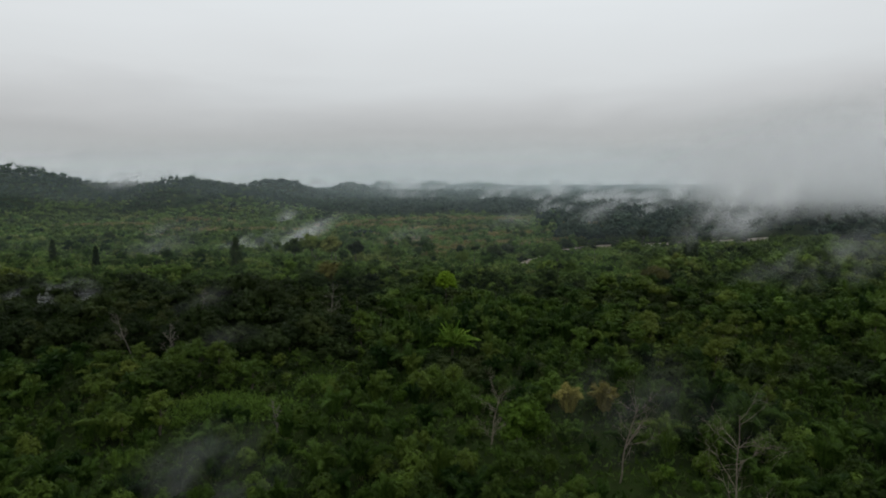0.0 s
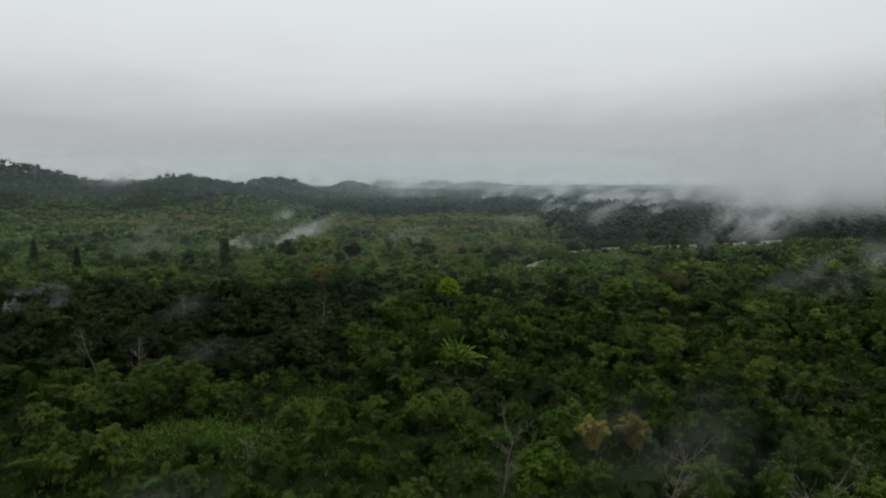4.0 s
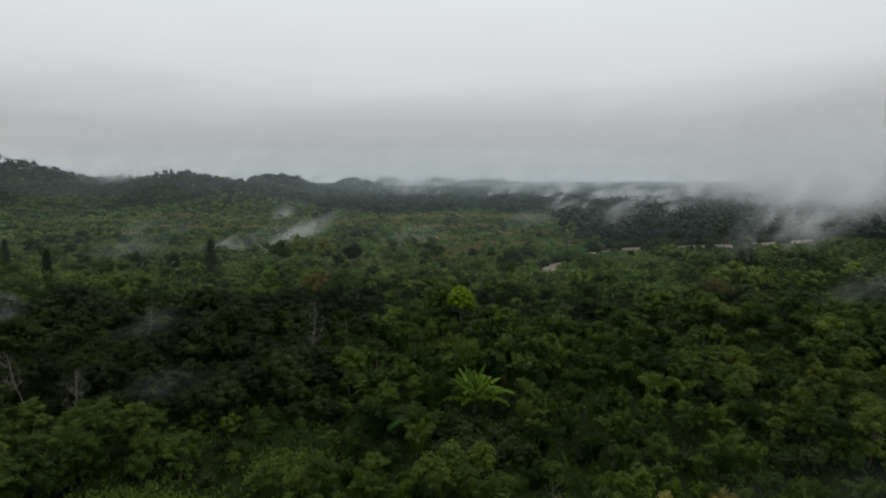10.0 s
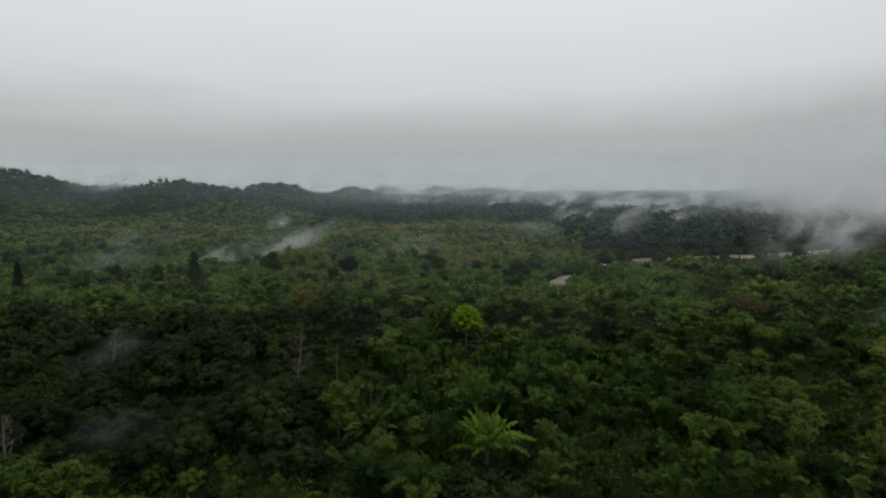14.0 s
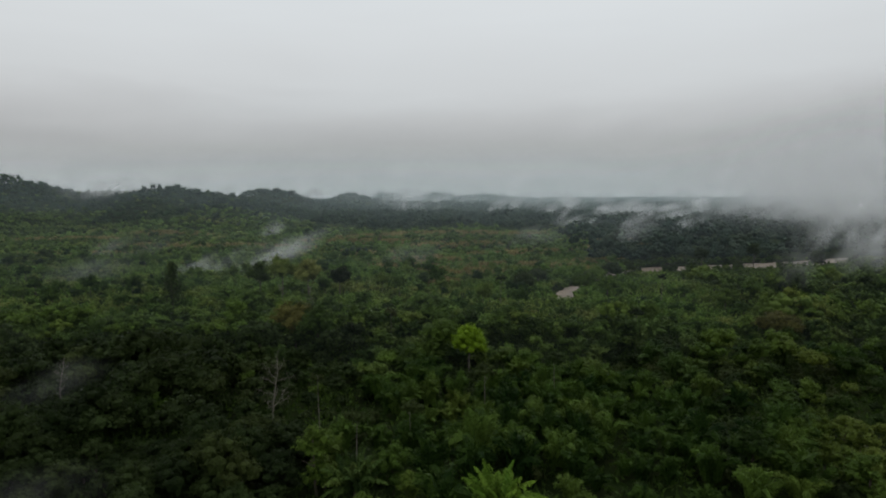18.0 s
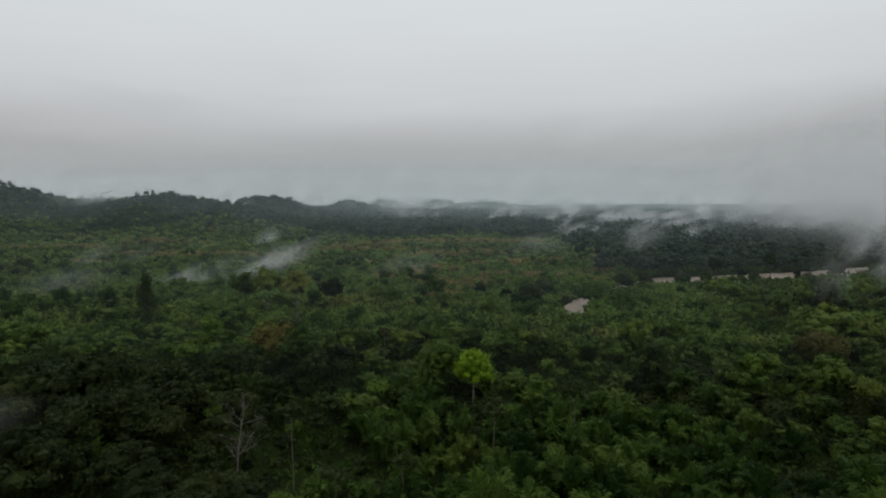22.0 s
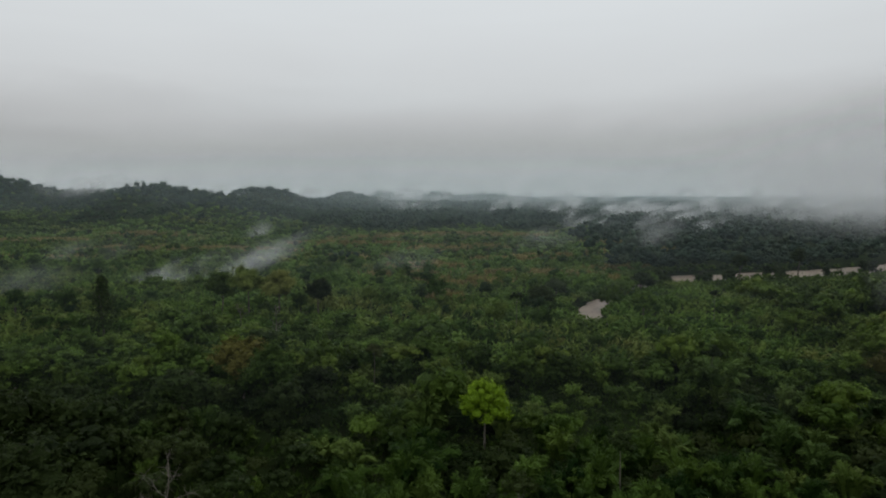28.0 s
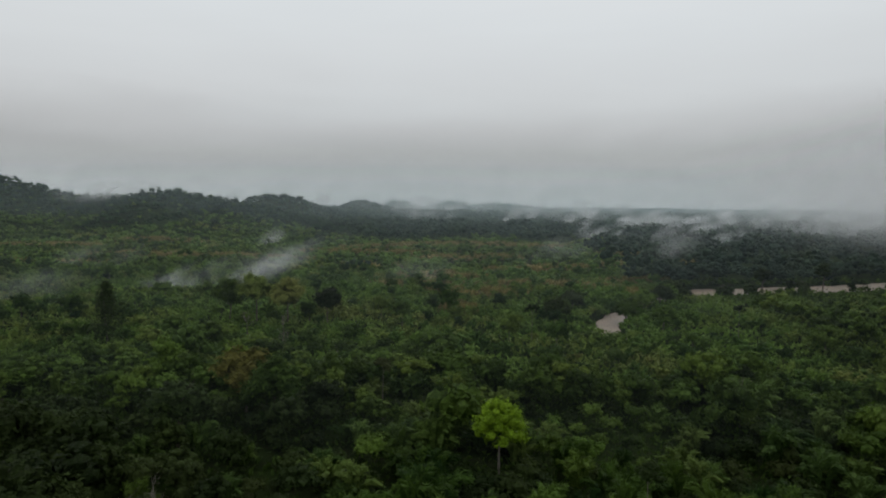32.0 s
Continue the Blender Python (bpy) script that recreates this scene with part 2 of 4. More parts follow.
M_MIST = mist_mat("mist_near", 0.10, 0.30, 0.6, cut_off=0.40, detail=4.0)
M_MIST_MID = mist_mat("mist_middle", 0.060, 0.34, 0.35, cut_off=0.37, detail=4.0)
M_MIST_FAR = mist_mat("mist_far", 0.026, 0.24, 0.65, cut_off=0.44, detail=4.0, swirl=0.3)
M_CLOUD = mist_mat("low_cloud", 0.008, 0.40, 0.8, (0.82, 0.84, 0.85), 0.20, 3.0, 0.0)
M_HAZE = mist_mat("haze", 0.004, 0.6, 0.6, (0.64, 0.76, 0.79), 0.0)

# ---- lie of the land ----
HILLS = [(-1150, 1180, 80, 300, 260), (-770, 1130, 66, 125, 190), (-590, 1115, 42, 95, 180), (-470, 1090, 30, 60, 150), (-380, 1080, 51, 55, 130),
         (-295, 1015, 33, 48, 110), (-323, 1440, 50, 50, 130), (-240, 1500, 14, 90, 130), (-205, 1950, 30, 62, 170),
         (-90, 2100, 6, 160, 200), (-150, 2800, 41, 55, 160), (75, 2850, 39, 75, 180), (290, 2900, 32, 110, 200),
         (900, 3600, 6, 700, 300), (1900, 3500, 6, 900, 300), (-800, 2500, 20, 260, 400)]
RIVER = [(330, 528), (251, 499), (190, 482), (144, 473), (112, 452), (90, 420), (71, 390), (61, 366), (65, 351), (74, 343)]
WATER_Z = -2.2


def river_distance(x, y):
    x, y = np.asarray(x, float), np.asarray(y, float)
    best = np.full(x.shape, 1e9)
    for (ax, ay), (bx, by) in zip(RIVER, RIVER[1:]):
        dx, dy = bx - ax, by - ay
        k = np.clip(((x - ax) * dx + (y - ay) * dy) / (dx * dx + dy * dy), 0, 1)
        best = np.minimum(best, np.hypot(x - ax - k * dx, y - ay - k * dy))
    return best + 3.0 - 5.5 * np.clip((x - 92) / 40, 0, 1)


def land(x, y):
    """Height of the ground."""
    x, y = np.asarray(x, float), np.asarray(y, float)
    z = 0.9 * np.sin(x / 47 + 1.3) * np.cos(y / 61) + 0.5 * np.sin(x / 19 + y / 27) + 1.2 * np.sin(y / 130 + x / 210)
    s = np.zeros_like(z)
    for hx, hy, a, sx, sy in HILLS:
        s = s + (a * np.exp(-((x - hx) / sx) ** 2 / 2 - ((y - hy) / np.where(y < hy, sy, sy * 1.3)) ** 2 / 2)) ** 3
    rough = 1 + 0.10 * np.sin(x / 33 + y / 71) + 0.08 * np.sin(x / 17 - y / 45)
    z = z + np.cbrt(s) * rough
    d = river_distance(x, y)
    k = np.clip((11.5 - d) / 6, 0, 1)
    k = k * k * (3 - 2 * k)
    return z * (1 - k) + (WATER_Z - 1.3) * k


def mesh_from(name, verts, quads):
    me = bpy.data.meshes.new(name)
    n, q = len(verts), len(quads)
    me.vertices.add(n)
    me.vertices.foreach_set("co", np.asarray(verts, np.float32).ravel())
    k = quads.shape[1]
    me.loops.add(q * k)
    me.loops.foreach_set("vertex_index", np.asarray(quads, np.int32).ravel())
    me.polygons.add(q)
    me.polygons.foreach_set("loop_start", np.arange(0, q * k, k, dtype=np.int32))
    me.update(calc_edges=True)
    return me


def surface(name, xs, ys, height, mat, keep=None):
    gx, gy = np.meshgrid(xs, ys)
    v = np.stack([gx.ravel(), gy.ravel(), height(gx, gy).ravel()], 1)
    nx = len(xs)
    i = np.arange((len(ys) - 1) * (nx - 1))
    a = (i // (nx - 1)) * nx + i % (nx - 1)
    q = np.stack([a, a + 1, a + nx + 1, a + nx], 1)
    if keep is not None:
        q = q[keep(v[q].mean(1))]
    me = mesh_from(name, v, q)
    me.polygons.foreach_set("use_smooth", np.ones(len(me.polygons), bool))
    me.materials.append(mat)
    return new(name, me)


def graded(lo, mid_lo, mid_hi, hi, step, n):
    core = np.arange(mid_lo, mid_hi + step, step)
    k = np.linspace(0, 1, n + 1)[1:] ** 2.2
    return np.concatenate([(mid_lo + (lo - mid_lo) * k)[::-1], core, core[-1] + (hi - core[-1]) * k])


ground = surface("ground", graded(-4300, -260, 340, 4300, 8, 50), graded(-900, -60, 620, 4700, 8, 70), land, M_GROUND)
tagged(ground, "dark green forest floor, coloured near-black for shade under the trees", "ground", kind="structure")
water = surface("water", np.arange(40, 350, 3), np.arange(312, 580, 3), lambda x, y: np.full(x.shape, WATER_Z), M_WATER,
                lambda c: river_distance(c[:, 0], c[:, 1]) < 10.5)
tagged(water, "muddy brown river with still sky reflections", "river", kind="structure")


# ---- plants ----
def unit(v):
    return v / np.maximum(np.linalg.norm(v, axis=-1, keepdims=True), 1e-9)


def leaf_tris(c, out, length, width, rng, droop=0.35, loose=0.6, along=None):
    """One pointed leaf spray at each of c, facing outwards and hanging a little."""
    n = len(c)
    nrm = unit(out + np.array([0, 0, 0.55]) + loose * rng.normal(size=(n, 3)))
    a = unit(np.cross(nrm, rng.normal(size=(n, 3))))
    a = unit((a if along is None else 0.35 * a + along) + out * 0.5 - np.array([0, 0, droop]))
    side = unit(np.cross(nrm, a))
    ln = length * rng.uniform(0.6, 1.35, (n, 1))
    wd = width * rng.uniform(0.7, 1.25, (n, 1))
    k = rng.uniform(-0.3, 0.3, (n, 1))
    v = np.stack([c - a * ln * (0.4 + k) + side * wd * 0.5, c - a * ln * (0.4 - k) - side * wd * 0.5, c + a * ln * 0.6], 1)
    return v.reshape(-1, 3)


def soup(v, q):
    """Loose triangles from quads or triangles."""
    t = np.concatenate([q[:, :3], q[:, [0, 2, 3]]]) if q.shape[1] == 4 else q
    return v[t].reshape(-1, 3)


def round_cage(level):
    bm = bmesh.new()
    bmesh.ops.create_icosphere(bm, subdivisions=level, radius=1.0)
    v, f = np.array([p.co[:] for p in bm.verts]), np.array([[p.index for p in t.verts] for t in bm.faces])
    bm.free()
    return v, f


CAGES = {0: (np.vstack([np.eye(3), -np.eye(3)]) * 1.2, np.array([(0, 1, 2), (1, 3, 2), (3, 4, 2), (4, 0, 2), (1, 0, 5), (3, 1, 5), (4, 3, 5), (0, 4, 5)])), 1: round_cage(1), 2: round_cage(2)}


def cores(rng, cs, rs, level, flat=1.0, fill=0.86):
    """The dense leafy mass inside each lobe, uneven all round."""
    v, f = CAGES[level]
    out = []
    for c, r in zip(cs, rs):
        k = fill * r * rng.uniform(0.82, 1.12, (len(v), 1))
        out.append(soup(np.asarray(c) + v * k * np.array([1, 1, 0.85 * flat]), f))
    return np.concatenate(out)


def faces_of(v):
    return np.arange(len(v), dtype=np.int32).reshape(-1, 3)


def leaf_mass(rng, cs, rs, count, length, width, droop=0.35, flat=1.0, per=13, level=1, fill=0.74):
    """Bunches of leaves over the lobes at cs, with the dense inside of each."""
    bunches = max(3, count // per)
    k = rng.choice(len(cs), bunches, p=rs ** 2 / (rs ** 2).sum())
    d = unit(rng.normal(size=(bunches, 3)) + np.array([0, 0, 0.45]))
    c = cs[k] + d * rs[k][:, None] * rng.uniform(0.80, 1.16, (bunches, 1)) * np.array([1, 1, 0.85 * flat])
    j = rng.integers(0, bunches, count)
    spread = length * 0.6
    off = rng.normal(size=(count, 3)) * spread * np.array([1, 1, 0.7])
    dirs = unit(d[j] + 0.45 * off / spread)
    leaves = leaf_tris(c[j] + off, dirs, length, width, rng, droop, 0.42)
    return np.concatenate([leaves, cores(rng, cs, rs, level, flat, fill)])


def dome_crown(rng, radius, height, base, lobes, count, length, width):
    """A rounded, flat-bottomed crown."""
    k = np.arange(lobes)
    up = (k + 0.5) / lobes
    out, a = np.sqrt(1 - up ** 2), k * 2.399
    rs = radius * rng.uniform(0.20, 0.33, lobes)
    cs = np.stack([radius * 0.80 * out * np.cos(a), radius * 0.80 * out * np.sin(a), base + (height - 0.9) * up], 1)
    cs = np.concatenate([cs, [(0, 0, base + 0.45 * height), (0.3 * radius, 0, base + 0.3 * height), (-0.3 * radius, 0.1, base + 0.3 * height)]])
    return leaf_mass(rng, cs, np.concatenate([rs, [radius * 0.5, radius * 0.45, radius * 0.45]]), count, length, width, level=2, per=9)


def lobed_crown(rng, radius, height, base, lobes, count, length, width, droop=0.35, flat=1.0, per=13, level=1, fill=0.74):
    """Leaves in bunches on several rounded lobes that make up an uneven crown."""
    cs, rs = [], []
    for k in range(lobes):
        a, r = k * 2.399 + rng.uniform(-0.6, 0.6), radius * math.sqrt((k + 0.4) / lobes * 0.68) * rng.uniform(0.85, 1.1)
        lob = radius * rng.uniform(0.30, 0.52)
        top = base + height * (1 - 0.55 * (r / radius) ** 2) * rng.uniform(0.66, 1.0) - lob * 0.6
        cs.append((r * math.cos(a), r * math.sin(a), top))
        rs.append(lob)
    cs.append((0, 0, base + height * 0.45))
    rs.append(radius * 0.5)
    return leaf_mass(rng, np.array(cs), np.array(rs), count, length, width, droop, flat, per, level, fill)


def tube(pts, radii, sides=6):
    """A tapered round limb along pts, as quads."""
    pts = np.asarray(pts, float)
    t = unit(np.gradient(pts, axis=0))
    ref = np.array([0.31, 0.94, 0.1])
    u = unit(np.cross(t, ref))
    w = np.cross(t, u)
    a = np.linspace(0, 2 * np.pi, sides, endpoint=False)
    ring = pts[:, None] + np.asarray(radii)[:, None, None] * (np.cos(a)[None, :, None] * u[:, None] + np.sin(a)[None, :, None] * w[:, None])
    n = len(pts)
    q = []
    for i in range(n - 1):
        for j in range(sides):
            k = (j + 1) % sides
            q.append((i * sides + j, i * sides + k, (i + 1) * sides + k, (i + 1) * sides + j))
    return ring.reshape(-1, 3), np.array(q, np.int32)


def joined(pieces):
    vs, qs, o = [], [], 0
    for v, q in pieces:
        vs.append(v)
        qs.append(q + o)
        o += len(v)
    return np.concatenate(vs), np.concatenate(qs)


def wander(rng, p, d, length, steps, bend=0.25, lift=0.0):
    pts = [np.array(p, float)]
    d = unit(np.array(d, float))
    for _ in range(steps):
        d = unit(d + bend * rng.normal(size=3) + np.array([0, 0, lift]))
        pts.append(pts[-1] + d * length / steps)
    return np.array(pts)


def wood_pieces(rng, height, radius, limbs, reach, first=0.45, crooked=0.06, twigs=0):
    """A trunk, and limbs with their twigs, each a piece of its own."""
    trunk = wander(rng, (0, 0, -0.6), (0, 0, 1), height + 0.6, 6, crooked, 0.15)
    out = [tube(trunk, np.linspace(radius, radius * 0.3, len(trunk)), 6)]
    for _ in range(limbs):
        f = rng.uniform(first, 0.97)
        i = f * (len(trunk) - 1)
        p = trunk[int(i)] + (trunk[min(int(i) + 1, len(trunk) - 1)] - trunk[int(i)]) * (i % 1)
        a = rng.uniform(0, 6.283)
        ln = reach * rng.uniform(0.6, 1.1)
        arm = wander(rng, p, (math.cos(a), math.sin(a), 0.7), ln, 4, 0.22, 0.12)
        r0 = radius * 0.45 * (1.15 - 0.6 * f)
        limb = [tube(arm, np.linspace(r0, r0 * 0.3, len(arm)), 4)]
        for _ in range(twigs):
            j = rng.integers(1, len(arm))
            tw = wander(rng, arm[j], unit(arm[j] - arm[j - 1]) + 0.9 * rng.normal(size=3), ln * rng.uniform(0.3, 0.6), 3, 0.3, 0.08)
            limb.append(tube(tw, np.linspace(r0 * 0.5, r0 * 0.15, len(tw)), 3))
        out.append(joined(limb))
    return out


def woody(e, pieces, mat, label=""):
    part("trunk", pieces[0], mat, e, label)
    for p in pieces[1:]:
        part("limb", p, mat, e)


def bamboo_culms(rng, n, height, spread):
    arcs = []
    for i in range(n):
        a, lean = i * 2.399 + rng.uniform(-0.5, 0.5), math.sqrt((i + 0.5) / n) * rng.uniform(0.8, 1.15)
        h = height * rng.uniform(0.78, 1.1) * (1 - 0.12 * lean)
        s = np.linspace(0, 1, 8)
        out = spread * lean * (0.18 * s + 0.9 * s ** 2.8)
        up = h * (s - 0.40 * (0.35 + 0.65 * lean) * s ** 4.5)
        b = rng.normal(size=2) * 0.5
        arcs.append(np.stack([b[0] + out * math.cos(a), b[1] + out * math.sin(a), up - 0.3], 1))
    return arcs


def bamboo_leaves(rng, arcs, per, length, width, fat=0.75, sides=5, rings=6):
    """Full plumes round the upper part of each culm, shaggy outside, dense inside, nodding at the tip."""
    cs, ds, ts, inner = [], [], [], []
    for arc in arcs:
        def along(s):
            i = s * (len(arc) - 1)
            k = np.minimum(i.astype(int), len(arc) - 2)
            return arc[k] + (arc[k + 1] - arc[k]) * (i - k)[:, None], unit(arc[k + 1] - arc[k])

        big = fat * rng.uniform(0.8, 1.25)
        s = rng.uniform(0.10, 1.0, per) ** 0.6
        p, t = along(s)
        d = rng.normal(size=(per, 3)) + np.array([0, 0, 0.35])
        d = unit(d - t * (d * t).sum(1, keepdims=True) * 0.8)
        girth = 1.15 * np.sin(np.pi * np.clip(0.10 + 0.84 * s ** 1.5, 0, 1)) ** 0.7 + 0.06
        w = big * rng.uniform(0.62, 1.15, (per, 1)) * girth[:, None]
        cs.append(p + d * w)
        ds.append(d)
        ts.append(t)
        q = np.linspace(0.22, 0.99, rings)
        body, _ = along(q)
        r = 0.60 * big * (1.15 * np.sin(np.pi * np.clip(0.10 + 0.84 * q ** 1.5, 0, 1)) ** 0.7 + 0.03) * rng.uniform(0.85, 1.15, rings)
        inner.append(soup(*tube(body + rng.normal(size=(rings, 3)) * 0.06, r, sides)))
    c, d = np.concatenate(cs), np.concatenate(ds)
    return np.concatenate([leaf_tris(c, d, length, width, rng, 0.35, 0.25, np.concatenate(ts)), *inner])


def shrub_leaves(rng, radius, height, count, length, width, level=1, lobes=7):
    turn = np.arange(lobes) * 2.399 + rng.uniform(0, 6.28)
    far_out = radius * 0.62 * np.sqrt((np.arange(lobes) + 0.3) / lobes)
    rs = radius * rng.uniform(0.34, 0.58, lobes)
    cen = np.stack([far_out * np.cos(turn), far_out * np.sin(turn), np.maximum(height * rng.uniform(0.30, 0.85, lobes) - rs * 0.3, 0.3 * rs)], 1)
    k = rng.choice(lobes, count, p=rs ** 2 / (rs ** 2).sum())
    d = unit(rng.normal(size=(count, 3)) + np.array([0, 0, 0.5]))
    c = cen[k] + d * rs[k][:, None] * rng.uniform(0.85, 1.15, (count, 1))
    c[:, 2] = np.maximum(c[:, 2], 0.1)
    return np.concatenate([leaf_tris(c, d, length, width, rng, 0.25, 0.4), cores(rng, cen, rs, level, 1.0, 0.68)])


def part(name, vq, mat, parent, label=""):
    me = mesh_from(name, *vq)
    me.materials.append(mat)
    ob = new(name, me)
    ob.parent = parent
    return tagged(ob, label)


def plant(name, x, y, label, category, group=""):
    e = new(name)
    e.empty_display_size = 0.5
    e.location = (x, y, float(land(x, y)))
    return tagged(e, label, category, group)


def leaves_of(v):
    return v, faces_of(v)


def place(x, y, turn=0.0, size=1.0, tall=1.0):
    return Matrix.LocRotScale((x, y, float(land(x, y)) - 0.1), Euler((0, 0, turn)), (size, size, size * tall))


# -- master plants, built once and copied --
def broadleaf_master(seed, mat, label, radius, height):
    rng = np.random.default_rng(seed)
    e = plant("broadleaf_tree", 0, 0, label, "tree", "trees of the forest")
    woody(e, wood_pieces(rng, height * 0.8, 0.16 + 0.012 * height, 4, radius * 0.8), M_BARK, "grey-brown bark")
    upper = lobed_crown(rng, radius, height * 0.66, height * 0.34, 8, 1400, 0.46, 0.34, per=12, level=1)
    lower = lobed_crown(rng, radius * 0.95, height * 0.45, height * 0.10, 5, 180, 0.55, 0.42, per=12, level=1)
    part("crown", leaves_of(np.concatenate([upper, lower])), mat, e)
    return e


def bamboo_master(seed, mat, label, height, spread, n=9):
    rng = np.random.default_rng(seed)
    e = plant("bamboo_clump", 0, 0, label, "bamboo", "bamboo clumps of the forest")
    arcs = bamboo_culms(rng, n, height, spread)
    for a in arcs[:5]:
        part("culm", tube(a[::2], np.linspace(0.05, 0.015, len(a[::2])), 4), M_CULM, e)
    part("foliage", leaves_of(bamboo_leaves(rng, arcs, 170, 0.58, 0.17, 0.78, 5, 5)), mat, e)
    return e


def shrub_master(seed, mat, label, radius, height):
    rng = np.random.default_rng(seed)
    e = plant("shrub", 0, 0, label, "shrub", "shrubs of the undergrowth")
    part("stem", tube(wander(rng, (0, 0, -0.2), (0.1, 0.1, 1), height * 0.7, 3, 0.2), np.linspace(0.08, 0.02, 4), 5), M_BARK, e)
    part("foliage", leaves_of(shrub_leaves(rng, radius, height, 700, 0.40, 0.28, 1, 6)), mat, e)
    return e


BROAD = [broadleaf_master(11, M_BROAD, "dark green broadleaf tree with a lobed crown", 3.6, 9.5),
         broadleaf_master(12, M_BROAD, "tall green broadleaf tree with an uneven crown", 3.0, 11.0),
         broadleaf_master(13, M_DARK, "shaded olive-green broadleaf tree with a wide crown", 4.3, 10.0),
         broadleaf_master(14, M_DARK, "small dark broadleaf tree in dense forest", 2.8, 8.0)]
BAMBOO = [bamboo_master(21, M_BAMBOO, "feathery green bamboo clump with arching tips", 10.0, 3.9),
          bamboo_master(22, M_BAMBOO, "broad green bamboo clump with drooping plumes", 9.2, 4.8, 12),
          bamboo_master(23, M_BAMBOO, "tall upright bamboo clump with leafy tops", 11.5, 3.2)]
SHRUB = [shrub_master(31, M_SHRUB, "bright green leafy shrub in the undergrowth", 2.2, 3.4),
         shrub_master(32, M_SHRUB, "low rounded green shrub under the trees", 2.8, 2.6),
         shrub_master(33, M_BROAD, "dark green bushy shrub on the forest floor", 2.3, 4.4)]

# -- where plants stand --
CLEARINGS = [(-42, 132, 15, 9), (-22, 148, 9, 7), (-5, 170, 6, 5)]
TAKEN = [(10.5, 239, 6.2), (10.2, 231, 6.0), (9.6, 223, 4.5), (9.2, 170.5, 8.5), (9.2, 160, 8.5), (8.8, 151, 6.0), (-11.3, 180, 6.0), (-11.0, 172, 5.5), (-20.5, 205, 2.5), (-95, 325, 5), (41.5, 80, 5), (32.5, 97, 6), (32, 90, 4), (13, 108, 5.5), (17, 101, 5), (30, 118, 4.5), (38, 118, 4.5),
         (57, 354, 9), (53, 340, 10), (50, 328, 9), (-78.6, 169, 4), (-66, 164, 4), (-29.3, 206, 3.5), (-29, 201, 3), (30.5, 123, 4), (38.5, 123, 4), (103.5, 265, 6), (103, 257, 5)]
spots = np.random.default_rng(5)


def field(y0, y1, step, margin=20, half=0.76):
    """A jittered grid over the fan of land from y0 to y1."""
    xs, ys = np.arange(-1.1 * y1 - margin, 1.1 * y1 + margin, step), np.arange(y0, y1, step)
    gx, gy = np.meshgrid(xs, ys)
    p = np.stack([gx.ravel(), gy.ravel()], 1) + spots.uniform(-0.48, 0.48, (gx.size, 2)) * step
    p = p[np.abs(p[:, 0] - 0.03 * p[:, 1]) < half * p[:, 1] + margin]
    return p[river_distance(p[:, 0], p[:, 1]) > 8.5]


def wave(x, y, k, s=0.0):
    return np.sin(x / k + s) + np.sin(y / (k * 0.83) + 2.1 * s + 0.7) + np.sin((x + y) / (k * 1.37) + 1.7 * s) + np.sin((x - 0.6 * y) / (k * 0.71) + 3 * s)


def relief(x, y):
    """Taller and lower stands of forest."""
    x, y = np.asarray(x, float), np.asarray(y, float)
    return np.clip(1 + 0.15 * wave(x, y, 9.5, 1.1) * np.clip((620 - y) / 160, 0, 1), 0.62, 1.36)


def open_country(x, y):
    """Above 0: low bright scrub; below: tall forest."""
    edge = 140 + 0.09 * (y - 400) + 16 * np.sin(y / 23) + 11 * np.sin(y / 9 + x / 17)
    a = np.minimum(np.minimum((y - 288) / 40, (820 + 300 * np.clip((-60 - x) / 250, 0, 1) - y) / 120), (edge - x) / 50)
    return np.clip(a, -2, 1) + 0.36 * wave(x, y, 37)


def is_clear(p):
    bad = np.zeros(len(p), bool)
    for cx, cy, rx, ry in CLEARINGS:
        bad |= ((p[:, 0] - cx) / rx) ** 2 + ((p[:, 1] - cy) / ry) ** 2 < 1
    for cx, cy, r in TAKEN:
        bad |= np.hypot(p[:, 0] - cx, p[:, 1] - cy) < r
    return bad


TAN = [(6, 512, 26, 18), (15, 440, 26, 14), (-8, 470, 22, 10), (60, 470, 34, 10), (30, 640, 50, 16), (-40, 570, 26, 10), (120, 500, 22, 9), (164, 592, 50, 12), (105, 450, 10, 8),
       (-150, 610, 60, 14), (-230, 640, 50, 14), (70, 560, 40, 16), (-260, 560, 40, 10), (-60, 680, 60, 14), (85, 405, 7, 5), (-340, 700, 60, 14), (10, 385, 12, 6),
       (30, 762, 80, 24), (95, 745, 40, 16), (-50, 735, 45, 16), (-265, 760, 45, 16), (172, 668, 34, 10)]


def in_tan(p):
    inside = np.zeros(len(p), bool)
    for cx, cy, rx, ry in TAN:
        inside |= ((p[:, 0] - cx) / rx) ** 2 + ((p[:, 1] - cy) / ry) ** 2 < 0.7
    return inside & (wave(p[:, 0], p[:, 1], 9.0) > -0.9)


